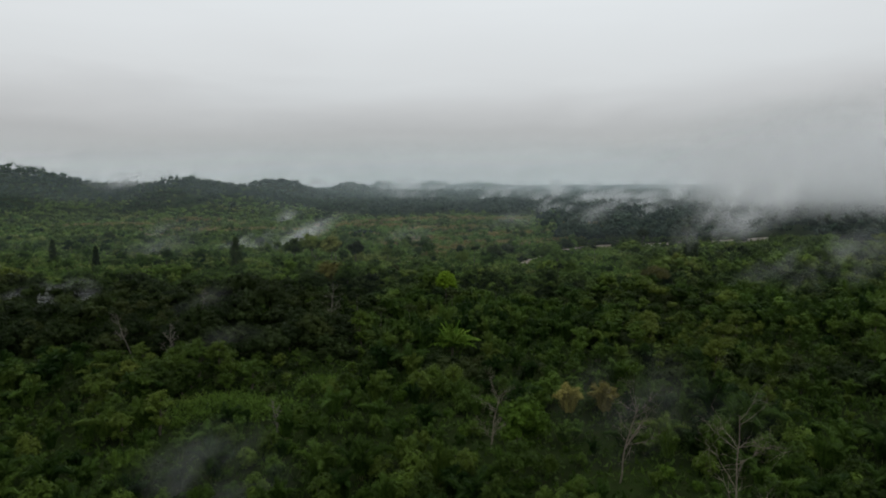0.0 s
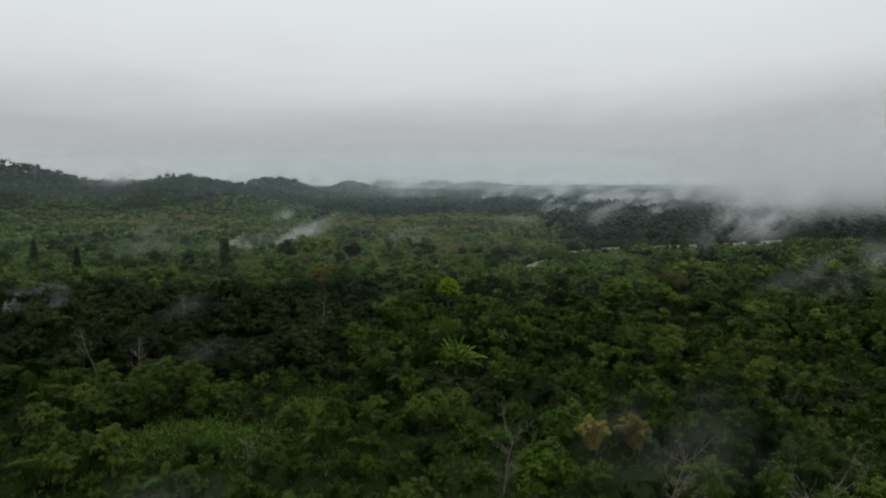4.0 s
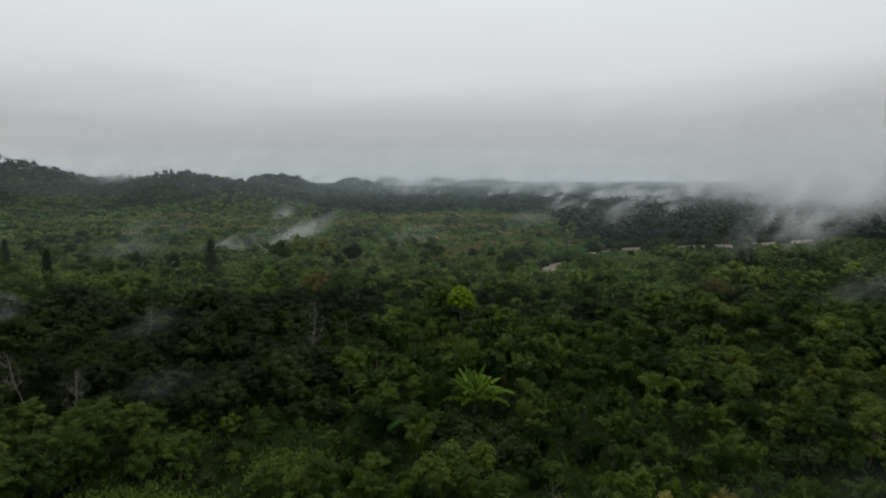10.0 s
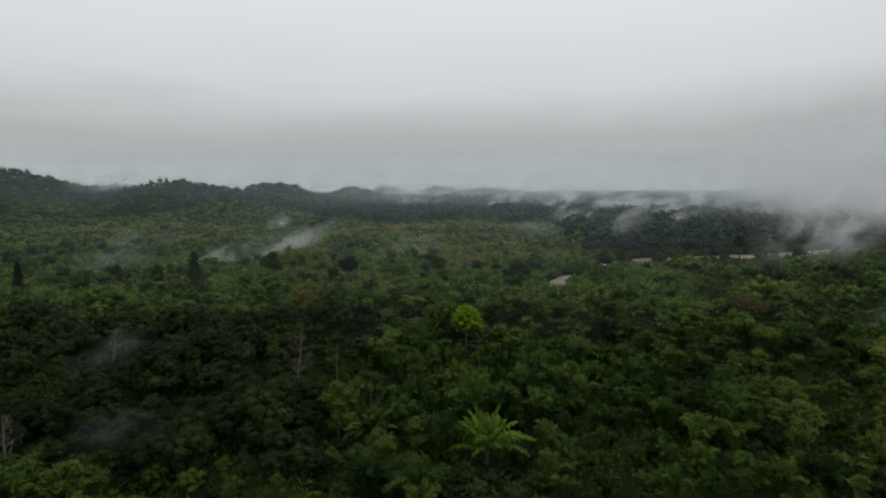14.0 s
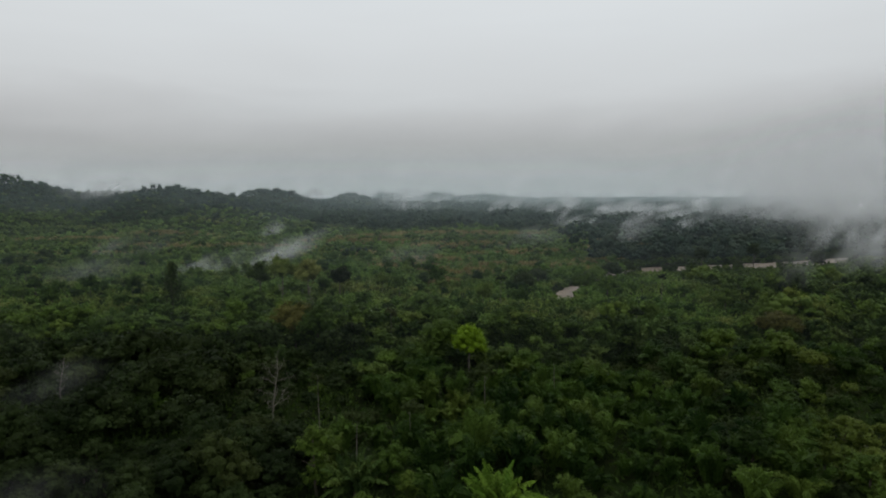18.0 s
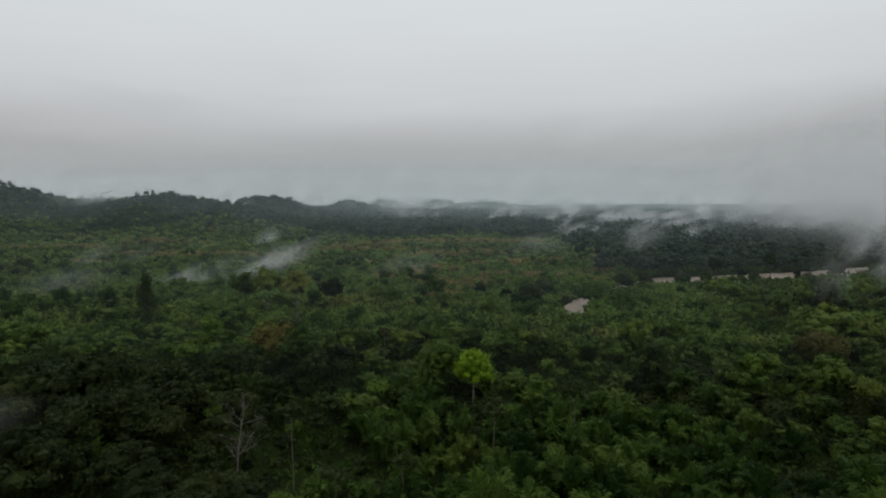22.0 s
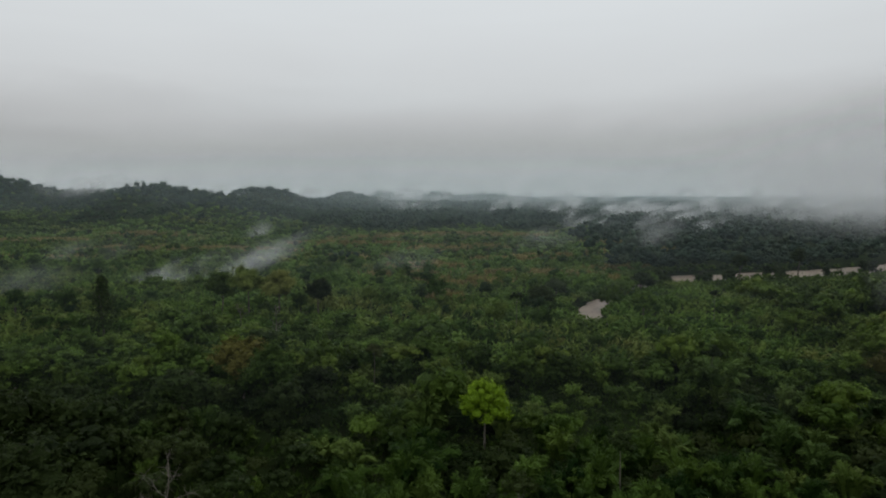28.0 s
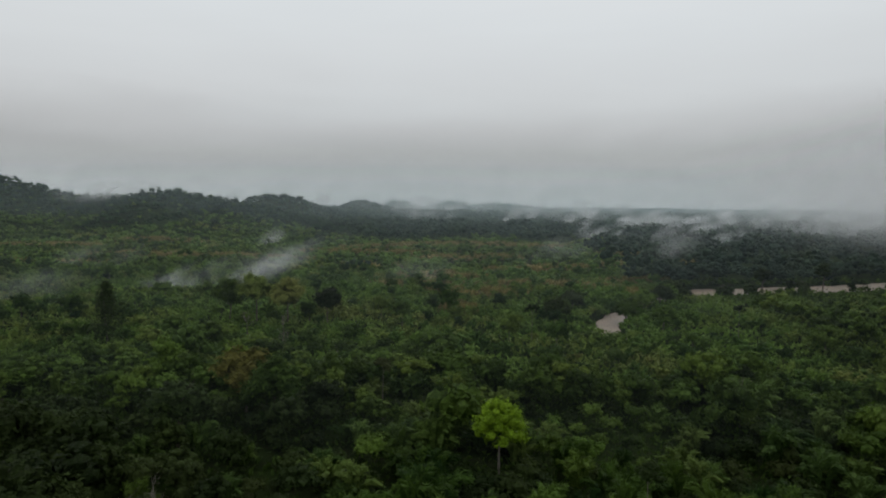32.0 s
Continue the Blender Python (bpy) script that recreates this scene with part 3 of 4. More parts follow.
near = field(56, 285, 5.0)
near = near[~is_clear(near)]
order = np.argsort(near[:, 1] + 0.15 * np.abs(near[:, 0]))
near = near[order]
bam = wave(near[:, 0], near[:, 1], 21, 0.4) / 2 + np.where(near[:, 1] < 165, 0.62, np.where((near[:, 1] < 185) & (near[:, 0] > -18), 0.3, np.where(near[:, 0] < -18, np.where(near[:, 1] < 255, -1.0, -0.3), 0.5)))
pick = spots.uniform(-1.3, 1.3, len(near)) + bam
many = np.where((near[:, 1] < 155) & (near[:, 0] > -38), np.where(near[:, 0] > 5, 1.25, 1.0), 0.55)
sort_of = np.where(pick > many, 0, np.where(pick < -0.45, 1, 2))  # bamboo, broadleaf, shrub
masters = (BAMBOO, BROAD, SHRUB)
left_over = [[], [], []]
count = [len(BAMBOO), len(BROAD), len(SHRUB)]
used = [0, 0, 0]
for (x, y), k in zip(near, sort_of):
    kind = masters[k]
    j = int(spots.integers(0, len(kind)))
    if k == 1:
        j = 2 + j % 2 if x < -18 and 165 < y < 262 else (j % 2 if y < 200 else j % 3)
    m = place(x, y, float(spots.uniform(0, 6.28)), min(1.25, float(spots.uniform(*((0.75, 1.15), (0.65, 1.1), (0.7, 1.2))[k])) * float(relief(x, y))), float(spots.uniform(0.8, 1.2)))
    if used[k] < len(kind):
        kind[used[k]].matrix_basis = m
    elif used[k] < 300:
        copy_thing(kind[j], m)
    else:
        left_over[k].append((x, y))
    used[k] += 1


# ---- forest further off: one object of each sort ----
def scatter(name, variants, pts, mat, label, category, lo=0.75, hi=1.25, seed=7, sink=0.2, tall=(0.85, 1.2)):
    """Many plants from a few variants, joined into one object."""
    rng = np.random.default_rng(seed)
    pts = np.asarray(pts, float).reshape(-1, 2)
    which = rng.integers(0, len(variants), len(pts))
    z = land(pts[:, 0], pts[:, 1])
    out, tones = [], []
    for k, v in enumerate(variants):
        p = pts[which == k]
        if not len(p):
            continue
        a, s = rng.uniform(0, 6.283, len(p)), rng.uniform(lo, hi, len(p)) * relief(p[:, 0], p[:, 1])
        if name == "distant_forest":
            s = s * np.clip(1 + 0.1 * wave(p[:, 0], p[:, 1], 21, 0.6), 0.7, 1.3)
        sz = s * rng.uniform(*tall, len(p))
        ca, sa = (np.cos(a) * s)[:, None], (np.sin(a) * s)[:, None]
        vx = ca * v[None, :, 0] - sa * v[None, :, 1] + p[:, 0:1]
        vy = sa * v[None, :, 0] + ca * v[None, :, 1] + p[:, 1:2]
        vz = sz[:, None] * v[None, :, 2] + z[which == k][:, None] - sink
        out.append(np.stack([vx, vy, vz], 2).reshape(-1, 3))
        tones.append(np.repeat(rng.uniform(0, 1, len(p)), len(v)))
    v = np.concatenate(out)
    me = mesh_from(name, v, faces_of(v))
    me.attributes.new("tone", "FLOAT", "POINT").data.foreach_set("value", np.concatenate(tones).astype(np.float32))
    me.materials.append(mat)
    return tagged(new(name, me), label, category, kind="stuff")


def crown_kind(seeds, radius, height, count, length, width, per=9, lobes=6, level=1):
    return [lobed_crown(np.random.default_rng(s), radius * (0.85 + 0.1 * (i % 4)), height * 0.62, height * 0.36, lobes, count, length, width, per=per, level=level) for i, s in enumerate(seeds)]


def bamboo_kind(seeds, height, spread, n, per, length, width, fat=0.85, rings=5):
    made = []
    for s in seeds:
        rng = np.random.default_rng(s)
        made.append(bamboo_leaves(rng, bamboo_culms(rng, n, height, spread), per, length, width, fat, 4, rings))
    return made


def shrub_kind(seeds, radius, height, count, length, width, lobes=7):
    return [shrub_leaves(np.random.default_rng(s), radius, height, count, length, width, 1, lobes) for s in seeds]


B2 = bamboo_kind((41, 42, 43, 44), 9.5, 3.6, 9, 72, 0.66, 0.24)
B2F = bamboo_kind((46, 47, 48), 9.5, 3.8, 9, 34, 0.85, 0.34)
T2 = crown_kind((51, 52, 53, 54), 3.4, 9.5, 440, 0.66, 0.48, 10, 9)
S2 = shrub_kind((61, 62, 63), 2.5, 3.4, 150, 0.62, 0.42)
LOW = [(5.0, 163), (12.5, 164), (9.0, 161), (3.5, 168), (15.0, 168.5), (6.5, 156.5), (12.0, 157), (9.0, 152.5), (5.0, 150), (13.5, 151), (2.5, 160.5), (16.0, 161), (9.5, 147.5), (-14, 172), (-9.5, 171), (-12, 168), (-7.5, 176), (-16, 176)]
left_over[2] += LOW + [(9.0, 229.0), (12.5, 231.5), (7.5, 233.5), (10.5, 236.0), (14.0, 237.0), (6.0, 229.5), (14.5, 229.0), (9.5, 224.5), (12.0, 221.5), (7.0, 222.5), (5.5, 238.5), (15.5, 241.5)]
thicket = np.array(left_over[0])
# farther clumps get the leaf colour with airlight mixed in
paler = thicket[:, 1] > 236 - 0.05 * thicket[:, 0] + 9 * np.sin(thicket[:, 0] / 13)
scatter("bamboo_thicket", B2, thicket[~paler], M_BAMBOO, "thicket of feathery green bamboo clumps", "bamboo", 0.75, 1.15, tall=(0.8, 1.15))
scatter("young_bamboo_thicket", B2F, thicket[paler], M_HAZE_LIT, "farther bamboo thicket, colour lightened for haze", "bamboo", 0.75, 1.15, tall=(0.7, 1.05))
stand = np.array(left_over[1])
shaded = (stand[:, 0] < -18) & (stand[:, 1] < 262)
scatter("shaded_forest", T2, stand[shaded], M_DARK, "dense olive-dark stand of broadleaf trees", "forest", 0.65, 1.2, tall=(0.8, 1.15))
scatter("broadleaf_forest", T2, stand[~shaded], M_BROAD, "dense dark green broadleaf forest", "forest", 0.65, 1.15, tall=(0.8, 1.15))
# dark leaves here put the shade of the gaps into the shrubs' colour
scatter("undergrowth", S2, left_over[2], M_DARK, "leafy shrubs coloured dark for the shade between the trees", "undergrowth", 0.8, 1.25)

mid = field(282, 520, 5.6)
mid = mid[~is_clear(mid)]
op = open_country(mid[:, 0], mid[:, 1])
r = spots.uniform(0, 1, len(mid))
T3 = crown_kind((55, 56, 57, 58), 4.0, 10.5, 100, 1.2, 0.9)
B3 = bamboo_kind((45, 46, 47), 8.5, 3.8, 8, 9, 1.1, 0.45, 0.95, 4)
S3 = shrub_kind((64, 65, 66), 2.8, 3.4, 40, 0.95, 0.65, 4)
shore = (river_distance(mid[:, 0], mid[:, 1]) < 44) & (mid[:, 0] > 104) & (mid[:, 0] < 290) & (mid[:, 1] < 0.27 * mid[:, 0] + 425)
is_open = (op > 0) & ~shore
scatter("far_bamboo_thicket", B3, mid[(r < 0.55) & ~is_open & ~shore & (mid[:, 0] < 110)], M_HAZE_LIT, "far green bamboo clumps in the forest", "bamboo", 0.7, 1.2, tall=(0.65, 1.0))
scatter("far_broadleaf_forest", T2, mid[(r >= 0.55) & ~is_open & ~shore & (mid[:, 0] < 110)], M_BROAD, "far green broadleaf forest before the plain", "forest", 0.6, 1.3, tall=(0.65, 1.0))
south = (mid[:, 0] > 104) & (mid[:, 0] < 330) & (mid[:, 1] < 0.27 * mid[:, 0] + 425)
dark_side = (r >= 0.25) & ~is_open & (mid[:, 0] >= 110) & ~shore
scatter("bank_forest", crown_kind((67, 68, 69), 3.8, 10, 170, 1.0, 0.75), mid[dark_side & (mid[:, 1] < 385)], M_BROAD, "dark broadleaf forest before the river", "forest", 0.7, 1.3)
scatter("riverside_thicket", S3, mid[dark_side & (mid[:, 1] >= 385) & south], M_BROAD, "green thicket on the flat land before the river", "scrub", 0.9, 1.5)
scatter("riverside_forest", T3, mid[dark_side & (mid[:, 1] >= 385) & ~south], M_FAR_HAZED, "far dark broadleaf forest along the river", "forest", 0.75, 1.35)
gx, gy = np.meshgrid(np.arange(42, 67, 3.2), np.arange(320, 363, 3.2))
low = np.stack([gx.ravel(), gy.ravel()], 1) + spots.uniform(-1.2, 1.2, (gx.size, 2))
low = low[(river_distance(low[:, 0], low[:, 1]) > 7.5) & is_clear(low)]
north = (river_distance(mid[:, 0], mid[:, 1]) < 26) & (mid[:, 0] > 104) & (mid[:, 1] >= 0.27 * mid[:, 0] + 425)
scatter("bank_bushes", S3, mid[north], M_BROAD, "dense green bushes under the trees along the river", "scrub", 0.8, 1.3)
scatter("shore_scrub", S3, np.concatenate([mid[(r < 0.9) & shore], low]), M_BROAD, "low green bushes along the river shore", "scrub", 0.5, 0.8)
deep = wave(mid[:, 0], mid[:, 1], 26, 0.3) + np.clip((-mid[:, 0] / mid[:, 1] - 0.25) * 5, -0.5, 1.2) > 0.9
scatter("deep_scrub", S3, mid[(r < 0.66) & is_open & deep & ~in_tan(mid)], M_BROAD, "darker green bushes in the open scrub", "scrub", 0.75, 1.3)
scatter("scrub", S3, mid[(r < 0.66) & is_open & ~deep & ~in_tan(mid)], M_SCRUB, "low bright green scrub on open land", "scrub", 0.7, 1.2)
scatter("scrub_bamboo", B3, mid[(r >= 0.66) & (r < 0.93) & is_open], M_SCRUB, "scattered bamboo in the green scrub", "bamboo", 0.55, 0.85)
scatter("dry_scrub", S3, mid[(r < 0.75) & is_open & in_tan(mid)], M_TAN, "dry tan scrub among the green", "scrub", 0.6, 1.1)
young = plant("scrub_tree", 0, 0, "small round green tree standing in open scrub", "tree", "trees dotted over the scrub")
g = np.random.default_rng(59)
part("trunk", wood_pieces(g, 5.5, 0.16, 0, 1.0)[0], M_BARK, young)
part("crown", leaves_of(lobed_crown(g, 3.3, 5.6, 2.6, 8, 420, 1.0, 0.7)), M_BAMBOO, young)
dotted = mid[(r >= 0.93) & is_open][:230]
young.matrix_basis = place(*dotted[0])
for x, y in dotted[1:]:
    copy_thing(young, place(x, y, float(spots.uniform(0, 6.28)), float(spots.uniform(0.5, 1.15)), float(spots.uniform(0.8, 1.3))))

plain = field(520, 1250, 10.0, 20, 0.71)
plain = plain[plain[:, 0] > -900]
op = open_country(plain[:, 0], plain[:, 1])
slope = land(plain[:, 0], plain[:, 1]) + 3.5 * wave(plain[:, 0], plain[:, 1], 33, 0.8) > 15
r = spots.uniform(0, 1, len(plain))
is_open = (op > 0) | (slope & (wave(plain[:, 0], plain[:, 1], 60) > -1.1))
T4 = crown_kind((71, 72, 73), 5.6, 12, 14, 2.2, 1.6, 4, 2)
S4 = [shrub_leaves(np.random.default_rng(q), 5.0, 4.6, 12, 1.8, 1.3, 1, 3) for q in (74, 75, 76)]
scatter("hill_forest", T4, plain[~is_open & (plain[:, 0] < -80)], M_HILL, "green forest climbing the hillsides", "forest", 0.6, 1.4)
scatter("distant_forest", T4, plain[~is_open & (plain[:, 0] >= -80)], M_FAR_HAZED, "distant dark forest under drifting mist", "forest", 0.6, 1.35)
deep = wave(plain[:, 0], plain[:, 1], 41, 0.3) + np.clip((-plain[:, 0] / plain[:, 1] - 0.2) * 5, -0.5, 1.4) > 0.9
scatter("distant_deep_scrub", S4, plain[is_open & ~slope & deep & (r < 0.86) & ~in_tan(plain)], M_BROAD, "distant darker green scrub on the plain", "scrub", 0.8, 1.4)
scatter("distant_scrub", S4, plain[is_open & ~slope & ~deep & (r < 0.86) & ~in_tan(plain)], M_SCRUB, "distant bright green scrub on the plain", "scrub", 0.8, 1.3)
scatter("distant_dry_scrub", S4, plain[is_open & ~slope & (r < 0.8) & in_tan(plain)], M_TAN, "distant dry tan scrub on the plain", "scrub", 0.7, 1.2)
scatter("hillside_scrub", S4, plain[is_open & slope & (r < 0.86)], M_HILL, "green scrub climbing the lower hillsides", "scrub", 0.8, 1.3)
scatter("distant_scrub_trees", T4, plain[is_open & (r >= 0.86)], M_BROAD, "distant trees dotted over the scrub", "forest", 0.5, 0.9)

far = field(1250, 2300, 21, 60, 0.71)
far2 = field(2300, 3700, 38, 80, 0.71)
F5 = crown_kind((81, 82, 83), 9.5, 11, 4, 4.0, 3.0, 2, 1, 0)
scatter("horizon_forest", F5, np.concatenate([far, far2]), M_FAR_HAZED, "hazy forest reaching to the horizon", "forest", 0.7, 1.25)
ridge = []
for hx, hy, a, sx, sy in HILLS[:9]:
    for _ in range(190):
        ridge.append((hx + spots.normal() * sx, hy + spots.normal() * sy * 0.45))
scatter("ridge_forest", crown_kind((84, 85, 86), 4.6, 12.5, 16, 1.9, 1.4, 5, 2), ridge, M_FAR_HAZED, "dark trees along the hill tops", "forest", 0.6, 1.4, sink=3.6)

# surrounding forest, behind and beside the fan of land in view
gx, gy = np.meshgrid(np.arange(-200, 201, 7.0), np.arange(-150, 150, 7.0))
around = np.stack([gx.ravel(), gy.ravel()], 1) + spots.uniform(-3, 3, (gx.size, 2))
around = around[(around[:, 1] < 56) | (np.abs(around[:, 0] - 0.03 * around[:, 1]) > 0.76 * around[:, 1] + 20)]
k = spots.uniform(0, 1, len(around))
scatter("surrounding_forest", crown_kind((91, 92, 93), 3.6, 9.0, 24, 2.0, 1.5, 7, 3), around[k < 0.5], M_BROAD, "dense green broadleaf forest all round", "forest", 0.7, 1.3, tall=(0.7, 1.0))
scatter("surrounding_bamboo", bamboo_kind((94, 95), 9.0, 4.0, 6, 4, 2.0, 0.9, 1.0, 3), around[k >= 0.5], M_BAMBOO, "green bamboo thickets all round", "bamboo", 0.7, 1.3, tall=(0.7, 1.0))


# ---- mist ----
def mist(name, x, y, z, width, height, density, mat, label, lean=0.35, layers=3, seed=1, turn=0.0):
    """A slanting bank of mist: soft bowed sheets behind one another."""
    rng = np.random.default_rng(seed)
    n = 9
    vs, qs, uvs = [], [], []
    a = radians(turn) + rng.uniform(-0.12, 0.12)
    bow = min(0.06 * width, 5.0)
    for k in range(layers):
        g = np.linspace(-0.5, 0.5, n)
        u, v = np.meshgrid(g, g)
        sx = rng.uniform(0.8, 1.15)
        ox, oz = rng.uniform(-0.14, 0.14) * width, rng.uniform(-0.1, 0.1) * height
        px = u * width * sx + lean * v * height * 2 + ox
        py = (k - (layers - 1) / 2) * width * 0.32 / layers + bow * np.cos(3.1 * u) + 0.6 * bow * np.sin(3 * v)
        pz = v * height + oz
        vs.append(np.stack([px * math.cos(a) - py * math.sin(a), px * math.sin(a) + py * math.cos(a), pz], 2).reshape(-1, 3))
        i = np.arange((n - 1) * (n - 1))
        b = (i // (n - 1)) * n + i % (n - 1) + k * n * n
        qs.append(np.stack([b, b + 1, b + n + 1, b + n], 1))
        uvs.append(np.stack([u + 0.5, v + 0.5], 2).reshape(-1, 2))
    q, uv = np.concatenate(qs), np.concatenate(uvs)
    me = mesh_from(name, np.concatenate(vs), q)
    me.uv_layers.new(name="uv").data.foreach_set("uv", uv[q.ravel()].astype(np.float32).ravel())
    me.polygons.foreach_set("use_smooth", np.ones(len(me.polygons), bool))
    me.materials.append(mat)
    ob = new(name, me)
    ob.location = (x, y, z)
    ob["density"] = density
    return tagged(ob, label, "mist", kind="stuff")


WISP = "thin grey wisp of mist rising from the canopy"
WISPS = [  # x, y, z, width, height, density, lean
    (-108, 448, 5, 50, 34, 0.21, 1.1), (-78, 466, 13, 40, 30, 0.16, 1.0), (-128, 446, 3, 40, 22, 0.14, 0.9),
    (-158, 757, 7, 36, 22, 0.20, 0.3), (-5, 480, 9, 46, 20, 0.07, 0.7), (-131, 229, 6, 36, 14, 0.18, 0.4),
    (-74, 212, 8, 18, 14, 0.025, 0.6), (-50, 171, 6, 22, 9, 0.02, 0.3), (-30, 90, 5, 30, 16, 0.06, 0.2),
    (160, 310, 30, 48, 34, 0.42, 0.6), (186, 322, 42, 70, 34, 0.36, 0.4), (160, 230, 14, 50, 44, 0.07, 0.7),
    (38, 102, 9, 40, 20, 0.025, 0.2), (90, 600, 10, 50, 24, 0.09, 0.7), (140, 520, 14, 40, 40, 0.10, 0.7),
    (-170, 400, 6, 60, 20, 0.05, 0.7), (-210, 520, 7, 60, 24, 0.07, 0.7)]
for k, (x, y, z, w, h, d, lean) in enumerate(WISPS):
    n = max(2, round(d / 0.09))
    mist("mist_wisp", x, y, z + float(land(x, y)) * 0.5, w, h, 3.2 * d / n, M_MIST if y < 350 else M_MIST_MID, WISP, lean, n, 100 + k)

far_rng = np.random.default_rng(77)
for k in range(210):
    near_one = k % 2 == 0
    y = far_rng.uniform(720, 1300) if near_one else far_rng.uniform(1150, 2500)
    x = far_rng.uniform(0.16 if near_one else -0.08, 0.66) * y
    h = far_rng.uniform(0.014, 0.030) * y
    mist("mist_plume", x, y, 5 + h * 0.36, h * far_rng.uniform(0.9, 1.9), h, far_rng.uniform(0.14, 0.28) * (0.75 if near_one else 1.3), M_MIST_MID if near_one else M_MIST_FAR,
         "pale plume of steam rising out of distant forest", far_rng.uniform(0.3, 0.8), 3, 200 + k)
for k, (x, y, z, w, h, d) in enumerate([(-470, 1060, 52, 170, 40, 0.7), (-250, 1440, 44, 120, 30, 0.7), (-110, 1800, 30, 260, 60, 0.6),
                                       (-330, 1180, 44, 60, 40, 0.35), (-60, 2500, 20, 360, 34, 0.5), (200, 2600, 20, 360, 30, 0.5), (380, 2300, 20, 300, 30, 0.5)]):
    mist("hill_cloud", x, y, z, w, h, d * 0.42, M_MIST_FAR, "low cloud caught on the wooded hill tops", 0.3, 4, 300 + k)

# the bank of low cloud that touches the forest
for k, (x, y, z, w, h, d) in enumerate([(285, 420, 52, 190, 50, 0.45), (345, 470, 66, 300, 100, 0.8), (470, 600, 60, 420, 110, 0.85),
                                       (640, 800, 75, 620, 150, 0.8)]):
    mist("low_cloud", x, y, z, w, h, d * 0.32, M_CLOUD, "bank of low grey cloud touching the forest", 0.15, 5, 400 + k)

# haze that thickens with distance
for k in range(12):
    y = 385 * 1.21 ** k
    mist("haze_bank", 60 + 0.14 * y, y, 30, 600 + 2.9 * y, 100 + 0.10 * y, min(0.20, 0.009 + 0.0000012 * y * (y - 300) ** 0.5 + 0.000014 * y) + (0.06 if y > 2300 else 0.0), M_HAZE, "thin grey haze over the distant forest", 0.0, 1, 500 + k)

for k, y in enumerate((244, 290, 336)):
    mist("haze_bank", 40, y, 11, 500 + 2.3 * y, 42, 0.012, M_HAZE, "thin grey haze over the damp forest", 0.0, 1, 530 + k)


# ---- single trees that stand out ----
def single(name, x, y, label, category="tree"):
    return plant(name, x, y, label, category)


rng = np.random.default_rng(900)
lime = single("lime_green_tree", 10.5, 239, "bright yellow-green tree with a rounded crown")
woody(lime, wood_pieces(rng, 11.5, 0.24, 8, 3.0, 0.6), M_PALE, "slim pale trunk")
part("crown", leaves_of(dome_crown(rng, 4.1, 6.2, 8.2, 34, 4200, 0.42, 0.32)), M_LIME, lime)


def palm(x, y, size=1.0, mat=None, seed=901):
    e = single("palm_clump", x, y, "bright green palm clump with long arching fronds", "palm")
    part("stem", tube([(0, 0, -0.3), (0.1, 0, 1.6), (0.1, 0.1, 3.2)], [0.4, 0.33, 0.25], 7), M_BARK, e)
    g = np.random.default_rng(seed)
    e.scale = (size, size, size)
    for k in range(34):
        a, tilt = k * 2.399 + 0.2 * g.normal(), 0.06 + 0.98 * (k / 34) ** 0.9
        long = g.uniform(0.8, 1.15)
        s = np.linspace(0, 1, 9)
        out = long * (9.5 * s * math.sin(tilt) + 1.6 * s ** 2)
        up = 3.0 + long * (10.0 * s * math.cos(tilt) - 3.0 * s ** 3 * (0.5 + tilt))
        rib = np.stack([out * math.cos(a), out * math.sin(a), up], 1)
        frond = [tube(rib, np.linspace(0.06, 0.02, 9), 4)]
        side = np.array([-math.sin(a), math.cos(a), 0])
        for i in range(56):
            f = 0.16 + 0.84 * i / 56
            q = f * 8
            p = rib[int(q)] + (rib[min(int(q) + 1, 8)] - rib[int(q)]) * (q % 1)
            d = unit((1 if i % 2 else -1) * side * 0.8 + np.array([math.cos(a), math.sin(a), 0]) * 0.55 - np.array([0, 0, 0.22]) + 0.2 * g.normal(size=3))
            ln = 1.7 * math.sin(math.pi * min(0.95, 0.2 + f * 0.75)) * g.uniform(0.75, 1.15)
            n = unit(np.cross(d, np.array([math.cos(a), math.sin(a), 0.2])))
            w = np.cross(n, d) * 0.22
            frond.append((np.array([p, p + d * ln * 0.5 + w, p + d * ln - np.array([0, 0, 0.3]), p + d * ln * 0.5 - w]), np.array([[0, 1, 2, 3]], np.int32)))
        part("frond", joined(frond), mat or M_PALM, e)
    return e


palm(9.2, 170.5, 0.85)
palm(-11.3, 180, 0.7, M_HAZE_LIT, 902)


def dead_tree(x, y, height, seed, spread=3.6, limbs=13, wood=None, label="leafless pale dead tree with bare forking branches"):
    e = single("dead_tree", x, y, label)
    g = np.random.default_rng(seed)
    woody(e, wood_pieces(g, height, 0.15, limbs, spread, 0.22, 0.12, 11), wood or M_PALE, "pale weathered wood")
    return e


for k, (x, y, h, s) in enumerate([(41.5, 77, 19, 6.8), (32.5, 95.5, 14, 5.4), (13, 110, 10.5, 4.8), (-78.6, 169.4, 13, 2.8), (-66, 164, 11.5, 3.0), (-29.3, 206, 15, 3.4),
                                  (-76, 218, 12, 1.8), (-21, 280, 11, 2.0), (-53, 322, 12, 2.2), (-43, 321, 11, 2.4), (-28, 118, 7, 1.5)]):
    dead_tree(x, y, h, 910 + k, s, wood=M_DEAD if y < 112 else M_PALE)


